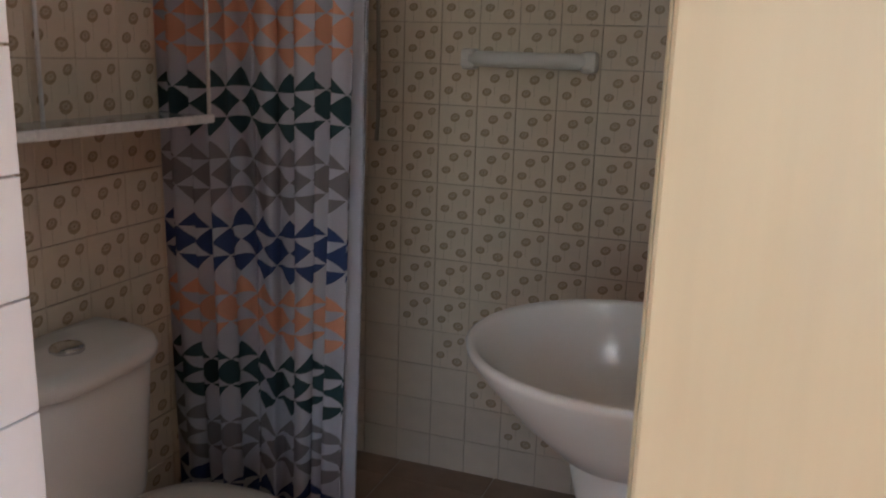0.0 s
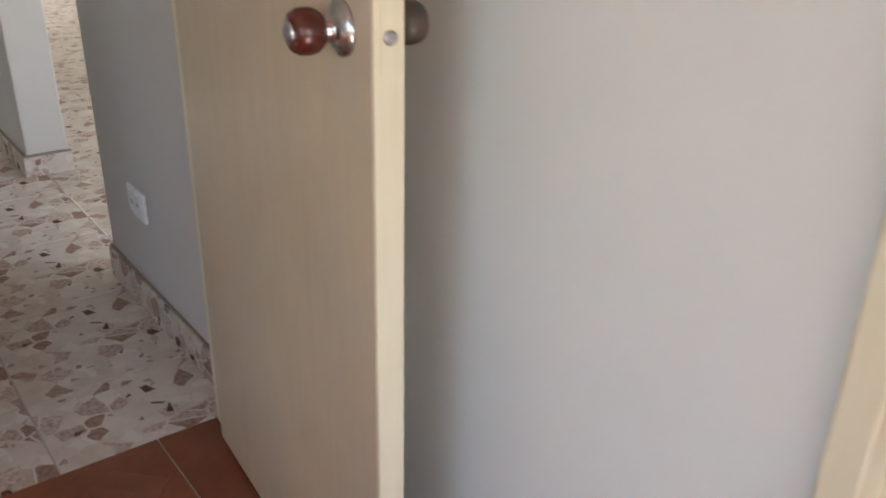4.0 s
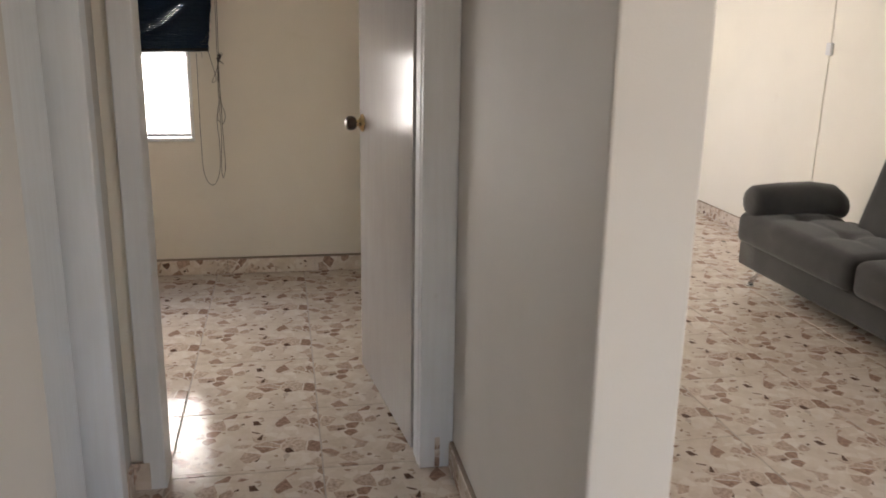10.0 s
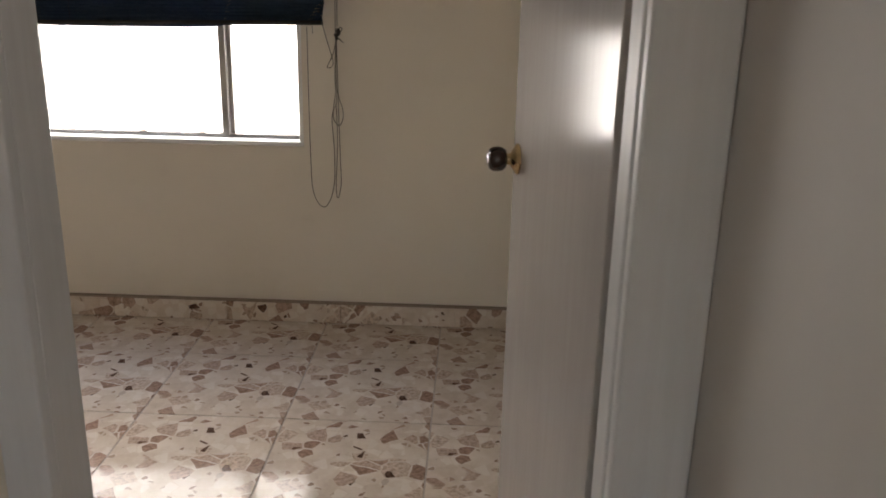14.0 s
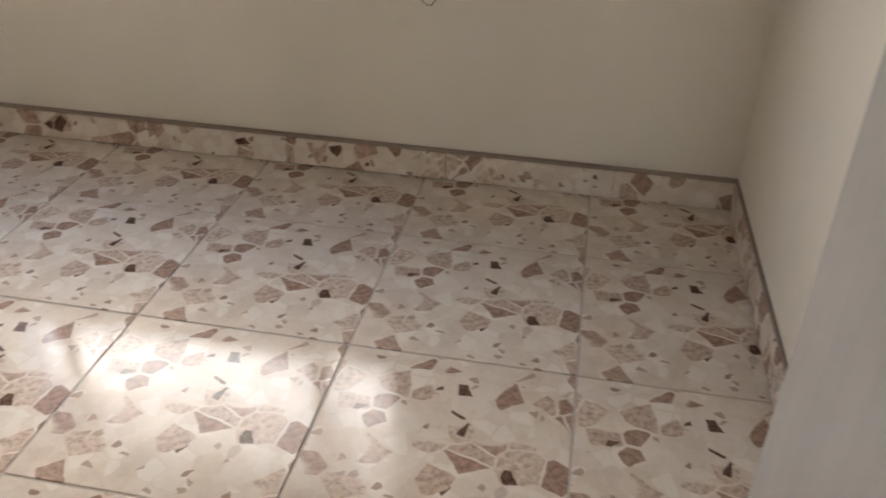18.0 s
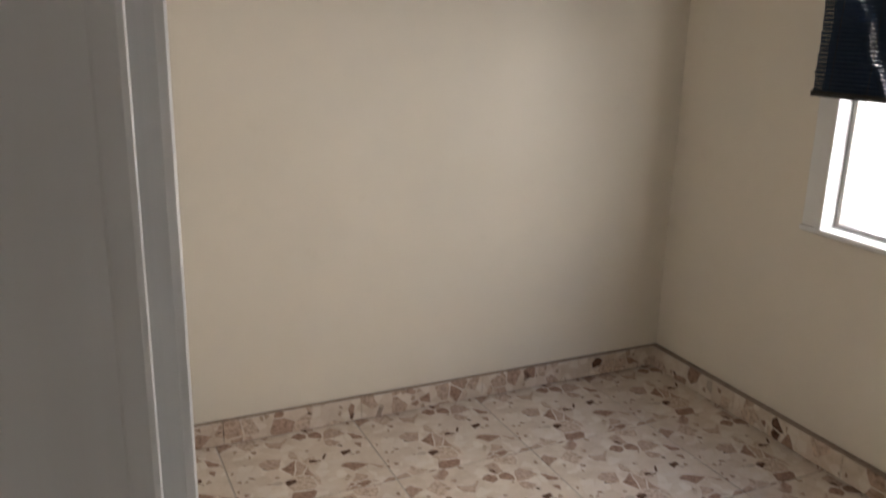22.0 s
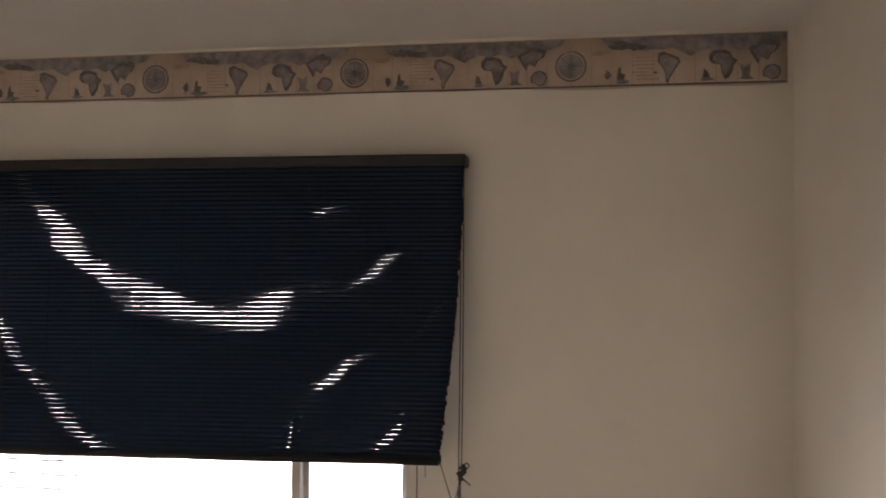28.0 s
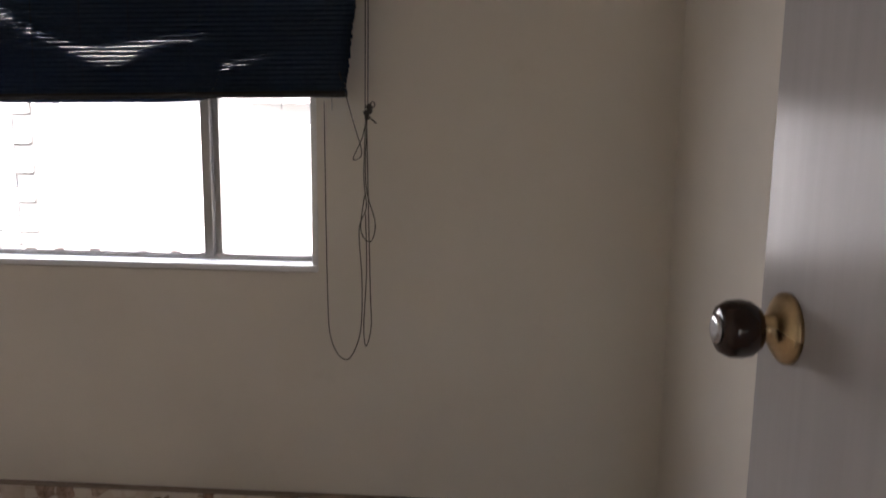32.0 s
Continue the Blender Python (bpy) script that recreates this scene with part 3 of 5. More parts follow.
part("window_frame", boxes((WX0 + 0.06, WX1 - 0.012, FY0, FY1, WZ0 + 0.020, WZ0 + 0.037), bevel=0.003), ALU, win, "grey aluminium bottom track")
part("window_frame", boxes((WX0 + 0.06, WX1 - 0.012, FY0, FY1, WZ1 - 0.03, WZ1), bevel=0.003), ALU, win)
part("window_frame", boxes((WX0 + 0.072, WX0 + 0.092, FY0, FY1, WZ0 + 0.036, WZ1 - 0.03), bevel=0.003), ALU, win)
part("window_frame", boxes((WX1 - 0.026, WX1 - 0.012, FY0, FY1, WZ0 + 0.036, WZ1 - 0.03), bevel=0.003), ALU, win)
for mx in (-1.712, -0.735):
    part("mullion", boxes((mx - 0.024, mx + 0.003, FY0 - 0.006, FY1 - 0.012, WZ0 + 0.03, WZ1 - 0.02), (mx + 0.004, mx + 0.022, FY0 + 0.012, FY1 + 0.006, WZ0 + 0.03, WZ1 - 0.02), bevel=0.003), ALU, win, "grey aluminium mullion")
for a, b in ((WX0 + 0.092, -1.737), (-1.690, -0.760), (-0.713, WX1 - 0.026)):
    pane = part("pane", boxes((a, b, FY0 + 0.02, FY0 + 0.024, WZ0 + 0.036, WZ1 - 0.03)), PANE, win)
    pane.visible_shadow = False
for k in range(9):
    x = -1.6 + 0.83 * k / 8 + random.uniform(-0.03, 0.03)
    part("dirt_speck", boxes((x, x + random.uniform(0.01, 0.03), FY0 + 0.004, FY0 + 0.018, WZ0 + 0.036, WZ0 + 0.038 + random.uniform(0.0, 0.004))), SKIRT_CAP, win)

# ---- blind: two layers of thin slats on a rail ----
blind = thing("roman_blind", (-1.17, BED_N - 0.13, 1.16), "navy slatted roll-up blind, half lowered, light leaking between its slats", "blind")
BX0, BX1, BZ0, BZ1 = -1.934, -0.265, 1.170, 1.935
LEAN = 0.075            # the top hangs that much nearer the wall than the bottom


def slat_layer(name, y, pitch, height, thick, offset, x0, x1, label, first=0):
    n = int((BZ1 - 0.02 - BZ0) / pitch)
    for k in range(first, n - first):
        z = BZ0 + 0.012 + k * pitch
        bm = bmesh.new()
        low = (z - BZ0) / (BZ1 - BZ0)
        a = x0 - 0.065 * low + 0.018 * max(0.0, 1 - low) * math.sin(3.0 * low + 0.6) + random.uniform(-0.003, 0.003)
        b = x1 - 0.013 * low - 0.058 * max(0.0, 1 - low) ** 1.7 + random.uniform(-0.003, 0.003)
        rings = []
        for i in range(41):
            x = a + (b - a) * i / 40
            dz = offset(x, low)
            v = y + LEAN * low
            rings.append([(x, v - thick, z + dz), (x, v + thick, z + dz), (x, v + thick, z + dz + height), (x, v - thick, z + dz + height)])
        loft(bm, rings)
        part(name, bm, BLIND, blind, label if k == 0 else "")


def front_sag(x, low):
    return 0.0010 * math.sin(2.1 * x + 4 * low) + 0.032 * (1 - low) * (x - BX0) / (BX1 - BX0)


def back_sag(x, low):
    """The hind layer hangs unevenly, so that its gaps meet those in front along a few curved lines only."""
    deep = 1.0 - low

    def turns(u):
        c = 0.53 - (0.66 if u > -1.03 else 1.15) * (u + 1.03) ** 2
        k = min(max((u + 0.785) / 0.05, 0.0), 1.0)
        return (deep - c) / (0.55 - 0.25 * k * k * (3 - 2 * k))
    z = BZ0 + low * (BZ1 - BZ0)
    shift = 1.2 * (z - 1.66) + turns(x / 0.908) + 0.04 * math.sin(17 * x + 14 * low) + 0.03 * math.sin(31 * low + 3 * x)
    return max(front_sag(x, low) + PITCH * shift, BZ0 - 0.004 - z)


PITCH = 0.0122
slat_layer("slat", BED_N - 0.140, PITCH, 0.0109, 0.0006, front_sag, BX0, BX1, "thin navy wooden slat")
slat_layer("back_slat", BED_N - 0.111, PITCH, 0.0111, 0.0006, back_sag, BX0 + 0.01, BX1 - 0.004, "thin navy slat of the folded hind layer", -2)
part("head_rail", boxes((-1.946, BX1 - 0.008, BED_N - 0.076, BED_N - 0.002, 1.926, 1.955), bevel=0.004), BLIND_CORE, blind, "black head rail")
part("valance", boxes((BX0 - 0.092, BX0 + 0.02, BED_N - 0.082, BED_N - 0.03, 1.889, 1.906), bevel=0.003), BLIND_CORE, blind)
bm = bmesh.new()
loft(bm, [[(x, BED_N - 0.146, z), (x, BED_N - 0.106, z), (x, BED_N - 0.106, z + 0.016), (x, BED_N - 0.146, z + 0.016)] for x, z in ((BX0 + 0.01, BZ0), (-1.1, BZ0 + 0.015), (BX1 - 0.058, BZ0 + 0.031))])
part("bottom_rail", bm, BLIND_CORE, blind, "thin bottom slat")
for i in range(13):
    x = BX0 + 0.07 + (BX1 - BX0 - 0.16) * i / 12
    bm = bmesh.new()
    tube(bm, [(x, BED_N - 0.1420, BZ0), (x - 0.02, BED_N - 0.1420 + LEAN / 2, (BZ0 + BZ1) / 2), (x - 0.04, BED_N - 0.1420 + LEAN, BZ1 - 0.01)], 0.0009, 4)
    part("weft_thread", bm, BLIND_CORE, blind)

# ---- blind cords ----
cords = thing("blind_cord", (-0.31, BED_N - 0.03, 0.50), "thin dark pull cords, knotted and looped on the wall", "cord")
CY = BED_N - 0.058
for pts, mat in (
    ([(-0.319, BED_N - 0.068, 1.92), (-0.313, CY - 0.02, 1.6), (-0.318, CY, 1.165)], CORD),
    ([(-0.309, BED_N - 0.064, 1.92), (-0.306, CY - 0.02, 1.5), (-0.311, CY, 1.165)], CORD),
    ([(-0.366, BED_N - 0.147, 1.26), (-0.345, CY - 0.02, 1.14), (-0.327, CY, 1.06), (-0.350, CY, 1.045), (-0.325, CY - 0.004, 1.10), (-0.312, CY, 1.165)], CORD),
    ([(-0.316, CY, 1.16), (-0.322, CY, 1.0), (-0.316, CY, 0.92), (-0.335, CY, 0.86), (-0.328, CY, 0.72), (-0.334, CY, 0.58), (-0.370, CY, 0.506), (-0.412, CY, 0.56), (-0.421, CY, 0.72), (-0.417, BED_N - 0.09, 1.19)], CORD),
    ([(-0.312, CY - 0.004, 1.16), (-0.316, CY - 0.004, 0.98), (-0.292, CY - 0.004, 0.88), (-0.305, CY - 0.004, 0.83), (-0.330, CY - 0.004, 0.86), (-0.320, CY - 0.004, 0.95)], CORD),
    ([(-0.314, CY, 1.15), (-0.310, CY, 0.9), (-0.306, CY, 0.70), (-0.304, CY, 0.60), (-0.318, CY, 0.545), (-0.324, CY, 0.60), (-0.316, CY, 0.75), (-0.318, CY, 0.9)], CORD),
):
    bm = bmesh.new()
    tube(bm, smooth_path([(x + 0.031, y, z) for x, y, z in pts], 10), 0.0014, 5)
    part("cord", bm, mat, cords)
bm = bmesh.new()
for k in range(7):
    a = random.uniform(0, 6.28)
    c = Vector((-0.282 + random.uniform(-0.009, 0.009), CY - 0.004, 1.166 + random.uniform(-0.012, 0.012)))
    d = Vector((math.cos(a), -0.2, math.sin(a))) * random.uniform(0.006, 0.012)
    tube(bm, [c - d, c, c + d], 0.0045, 6)
tube(bm, smooth_path([(-0.284, CY - 0.004, 1.165), (-0.269, CY - 0.004, 1.19), (-0.261, CY - 0.004, 1.182), (-0.275, CY - 0.004, 1.168)]), 0.0016, 5)
tube(bm, [(-0.279, CY - 0.004, 1.155), (-0.257, CY - 0.005, 1.136)], 0.0018, 5)
part("knot", bm, CORD, cords, "tangled dark knot")

# ---- door leaves, frames and knobs ----


def knob(parent, pos, out, wood, metal, face, label):
    """A turned knob on a round rose; out is the way it points."""
    m = Matrix.Translation(pos) @ Vector(out).to_track_quat("Z", "Y").to_matrix().to_4x4()
    bm = bmesh.new()
    lathe(bm, [(0.033, 0.0), (0.033, 0.004), (0.029, 0.008), (0.018, 0.015), (0.0125, 0.018), (0.0125, 0.030), (0.015, 0.034)], m, 28)
    rose = part("rose", bm, metal, parent, "round " + label + " rose")
    bm = bmesh.new()
    lathe(bm, [(0.013, 0.026), (0.020, 0.028), (0.0250, 0.035), (0.0268, 0.044), (0.0258, 0.055), (0.0215, 0.0625), (0.0137, 0.0645)], m, 28)
    grip = part("knob", bm, wood, parent, "rounded door knob")
    bm = bmesh.new()
    lathe(bm, [(0.0137, 0.0640), (0.0132, 0.067), (0.009, 0.0685), (0.004, 0.0675)], m, 20)
    part("knob_cap", bm, face, grip)
    return rose


def leaf(name, hinge, angle, width, thick, height, mat, label, side=1, edge=None, gap=0.012):
    """A flush door leaf turned about its hinge; local x runs from the hinge to the latch."""
    d = thing(name, (*hinge, 0.0), label, "door", kind="structure")
    m = pose(hinge[0], hinge[1], 0, 0, 0, angle)
    bm = bmesh.new()
    box(bm, 0, width, -thick / 2, thick / 2, gap, height, 0.003)
    bmesh.ops.transform(bm, matrix=m, verts=bm.verts)
    part("door_leaf", bm, mat, d)
    if edge:
        bm = bmesh.new()
        box(bm, width, width + 0.0035, -thick / 2 + 0.001, thick / 2 - 0.001, 0.014, height - 0.002, 0.001)
        bmesh.ops.transform(bm, matrix=m, verts=bm.verts)
        part("edge_strip", bm, edge, d, "pale painted edge strip")
    for z in (0.22, 1.0, height - 0.22):
        bm = bmesh.new()
        lathe(bm, [(0.006, z - 0.045), (0.006, z + 0.045)], m @ Matrix.Translation((-0.004, side * (thick / 2 + 0.003), 0)), 10)
        part("hinge", bm, mat, d)
    return d, m


def at_pose(m, p):
    return m @ Vector(p)


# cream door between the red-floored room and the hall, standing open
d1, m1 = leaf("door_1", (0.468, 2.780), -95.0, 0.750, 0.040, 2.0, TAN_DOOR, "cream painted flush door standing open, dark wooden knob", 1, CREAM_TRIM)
knob(d1, at_pose(m1, (0.680, -0.020, 1.027)), m1.to_3x3() @ Vector((0, -1, 0)), KNOB_WOOD, STEEL, CHROME, "steel")
knob(d1, at_pose(m1, (0.680, 0.020, 1.027)), m1.to_3x3() @ Vector((0, 1, 0)), KNOB_SPLASH, STEEL, KNOB_SPLASH, "steel")
bm = bmesh.new()
box(bm, 0.7535, 0.7547, -0.0115, 0.0115, 0.986, 1.066, 0.0004)
bmesh.ops.transform(bm, matrix=m1, verts=bm.verts)
latch = part("latch_plate", bm, CREAM_TRIM, d1, "painted-over latch plate")
bm = bmesh.new()
lathe(bm, [(0.0085, 0.0), (0.0085, 0.002), (0.006, 0.004)], m1 @ Matrix.Translation((0.7547, 0, 1.027)) @ pose(0, 0, 0, 0, 90, 0), 18)
part("latch_bolt", bm, STEEL, latch, "worn steel latch bolt")
# door frame of that doorway
fr1 = thing("door_frame", (0.475, 2.84, 0), "cream painted wooden door frame", "door frame", kind="structure")
part("jamb", boxes((0.484, 0.5665, 2.786, 2.897, 0, 2.04), bevel=0.004), CREAM_TRIM, fr1)
part("jamb", boxes((-0.335, -0.30, 2.786, 2.897, 0, 2.04), bevel=0.004), CREAM_TRIM, fr1)
part("head", boxes((-0.30, 0.484, 2.786, 2.897, 2.005, 2.045), bevel=0.004), CREAM_TRIM, fr1)
part("door_stop", boxes((0.472, 0.4845, 2.83, 2.86, 0, 2.005), bevel=0.003), CREAM_TRIM, fr1)

# bathroom door, folded back against the wall
d2, m2 = leaf("door_2", (0.530, 0.895), -93.5, 0.57, 0.036, 2.0, CREAM_DOOR, "cream painted flush bathroom door folded back against the wall", 1)
fr2 = thing("door_frame", (0.6, 1.50, 0), "cream painted bathroom door frame with a rebate, chipped", "door frame", kind="structure")
part("casing", boxes((0.552, 0.600, 1.500, 1.542, 0, 2.04), bevel=0.004), CREAM_TRIM, fr2)
part("door_stop", boxes((0.598, 0.640, 1.488, 1.53, 0, 2.0), bevel=0.007), CREAM_TRIM, fr2)
part("jamb", boxes((0.638, 0.656, 1.503, 1.53, 0, 2.0), bevel=0.003), CREAM_TRIM, fr2)
part("jamb", boxes((0.552, 0.656, 0.881, 0.902, 0, 2.0), bevel=0.004), CREAM_TRIM, fr2, "chipped cream jamb")
part("head", boxes((0.552, 0.656, 0.902, 1.5, 1.985, 2.03), bevel=0.004), CREAM_TRIM, fr2)
bm = boxes((0.562, 0.586, 1.4975, 1.5005, 0.906, 0.947), bevel=0.002)
strike = part("plate", bm, PALE_METAL, fr2, "strike plate, painted over")
bm = boxes((0.568, 0.586, 1.4945, 1.4978, 0.913, 0.939), bevel=0.0015)
part("strike_lip", bm, STEEL, strike, "bent steel strike plate, partly painted over")
part("strike_hole", boxes((0.5715, 0.5775, 1.4938, 1.4948, 0.919, 0.931)), DARK_GAP, strike)

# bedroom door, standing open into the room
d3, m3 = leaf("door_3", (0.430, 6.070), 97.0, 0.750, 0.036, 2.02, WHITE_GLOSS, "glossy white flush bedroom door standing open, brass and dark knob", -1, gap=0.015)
knob(d3, at_pose(m3, (0.690, 0.018, 0.997)), m3.to_3x3() @ Vector((0, 1, 0)), KNOB_DARK, BRASS, CHROME, "brass")
knob(d3, at_pose(m3, (0.690, -0.018, 0.997)), m3.to_3x3() @ Vector((0, -1, 0)), KNOB_DARK, BRASS, CHROME, "brass")
fr3 = thing("door_frame", (0.42, 6.08, 0), "white painted bedroom door frame", "door frame", kind="structure")
part("jamb", boxes((0.420, 0.460, 5.983, 6.062, 0, 2.06), bevel=0.004), TRIM_WHITE, fr3)
part("casing", boxes((0.424, 0.5305, 5.956, 5.9825, 0, 2.11), bevel=0.004), TRIM_WHITE, fr3)
part("jamb", boxes((-0.376, -0.340, 5.983, 6.0655, 0, 2.06), bevel=0.0012), TRIM_WHITE, fr3)
part("casing", boxes((-0.404, -0.340, 5.956, 5.9835, 0, 2.11), bevel=0.004), TRIM_WHITE, fr3)
part("casing", boxes((-0.3582, -0.3404, 6.050, 6.074, 0, 2.055), bevel=0.0025), TRIM_WHITE, fr3, "rounded bead of the casing")
part("casing", boxes((-0.402, -0.3585, 6.0662, 6.0865, 0, 2.11), bevel=0.004), TRIM_WHITE, fr3)
part("casing", boxes((0.468, 0.510, 6.0662, 6.0795, 0, 2.11), bevel=0.006), TRIM_WHITE, fr3)
part("head", boxes((-0.340, 0.418, 5.983, 6.078, 2.03, 2.06), bevel=0.004), TRIM_WHITE, fr3)
part("head", boxes((-0.404, 0.5305, 5.954, 5.9825, 2.055, 2.112), bevel=0.004), TRIM_WHITE, fr3)

# closet door in the hall, shut
d4 = thing("door_4", (-0.53, 5.63, 0), "closed off-white closet door in a hall recess", "door", kind="structure")
part("door_leaf", boxes((-0.565, -0.520, 5.107, 5.764, 0.01, 2.01), bevel=0.003), TRIM_WHITE, d4)
# dark strip filling the gap, its shade given as colour
part("shadow_gap", boxes((-0.57, -0.526, 5.7645, 5.7780, 0.0, 2.01)), DARK_GAP, d4)
part("casing", boxes((-0.55, -0.430, 5.779, 5.849, 0, 2.05), bevel=0.004), TRIM_WHITE, d4)
part("black_plinth", boxes((-0.90, -0.39, 4.730, 4.7445, 0, 0.065), bevel=0.003), BLACK, d4, "black base strip")

# ---- skirting ----


def skirting(name, along, fixed, start, end, out, deep=0.012, top=0.090, label="speckled marble-chip skirting tiles with a brown grout line"):
    """A row of skirting tiles on a wall; along is 'x' or 'y', out the sign of the way it stands proud."""
    base = thing(name, (fixed, start, 0) if along == "y" else (start, fixed, 0), label, "skirting", kind="structure")
    a = start
    while a < end - 0.01:
        b = min(a + 0.4725, end)
        bm = bmesh.new()
        n, d = (a + 0.0008, b - 0.0008), sorted((fixed, fixed + out * deep))
        if along == "x":
            box(bm, *n, *d, 0.002, top - 0.007, 0.0015, 1)
        else:
            box(bm, *d, *n, 0.002, top - 0.007, 0.0015, 1)
        ob = part("skirting_tile", bm, SKIRT, base)
        a = b
    d = sorted((fixed, fixed + out * (deep - 0.003)))
    bm = bmesh.new()
    if along == "x":
        box(bm, start, end, *d, top - 0.007, top, 0.002, 1)
    else:
        box(bm, *d, start, end, top - 0.007, top, 0.002, 1)
    part("grout_line", bm, SKIRT_CAP, base, "brown grout line on top")


skirting("baseboard_1", "x", BED_N, BED_W, BED_E, -1, 0.026)
skirting("baseboard_2", "y", BED_W, 5.997, BED_N - 0.023, 1)
skirting("baseboard_3", "y", BED_E, BED_S + 0.02, BED_N - 0.023, -1)
skirting("baseboard_4", "x", 5.995, BED_W + 0.012, -0.622, 1)
skirting("baseboard_5", "y", HALL_E, 2.90, 3.754, -1, 0.011, 0.108)
skirting("baseboard_6", "x", 3.742, HALL_E + 0.002, 0.71, 1)
skirting("baseboard_7", "y", 0.533, 4.84, 5.954, -1, 0.016)
skirting("baseboard_8", "x", 4.825, 0.516, 0.705, -1, 0.022)
skirting("baseboard_9", "y", 0.70, 6.0, LIV_N, 1)
skirting("baseboard_10", "x", LIV_N, 0.712, LIV_E - 0.012, -1)
skirting("baseboard_11", "y", LIV_E, 6.05, LIV_N, -1)
skirting("baseboard_12", "y", -0.402, 4.76, 5.104, 1, 0.010)
stub = thing("baseboard_13", (-0.43, 5.96, 0), "broken stub of marble-chip skirting beside the door frame", "skirting", kind="structure")
part("skirting_tile", boxes((-0.441, -0.385, 5.955, 5.966, 0.002, 0.09), bevel=0.002), SKIRT, stub)
part("skirting_tile", boxes((-0.443, -0.431, 5.86, 5.955, 0.002, 0.085), bevel=0.002), SKIRT, stub, "chipped skirting piece")
part("skirting_tile", boxes((0.472, 0.489, 5.955, 5.9655, 0.002, 0.105), bevel=0.002), SKIRT, stub)

# ---- wallpaper border with an old map print ----
BORDER_Z0, BORDER_Z1 = 2.123, 2.249


def print_shape(bm, at, pts, mat, lift):
    """A flat printed patch from (across, up) pairs."""
    vs = [bm.verts.new(at(u, v, lift)) for u, v in pts]
    bm.faces.new(vs).material_index = mat


def blob(cx, cy, rx, ry, rng, n=18, rough=0.35):
    return [(cx + rx * math.cos(2 * math.pi * k / n) * (1 + rng.uniform(-rough, rough)), cy + ry * math.sin(2 * math.pi * k / n) * (1 + rng.uniform(-rough, rough))) for k in range(n)]


def compass(bm, at, cx, cy):
    def circle(r, n=28):
        return [(cx + r * math.cos(2 * math.pi * k / n), cy + r * math.sin(2 * math.pi * k / n)) for k in range(n)]
    print_shape(bm, at, circle(0.039), 1, 0.0011)
    print_shape(bm, at, circle(0.0345), 0, 0.0014)
    print_shape(bm, at, circle(0.0315), 2, 0.0017)
    star = []
    for k in range(16):
        r = 0.026 if k % 4 == 0 else (0.018 if k % 2 == 0 else 0.006)
        star.append((cx + r * math.cos(math.pi * k / 8), cy + r * math.sin(math.pi * k / 8)))
    print_shape(bm, at, star, 1, 0.0020)


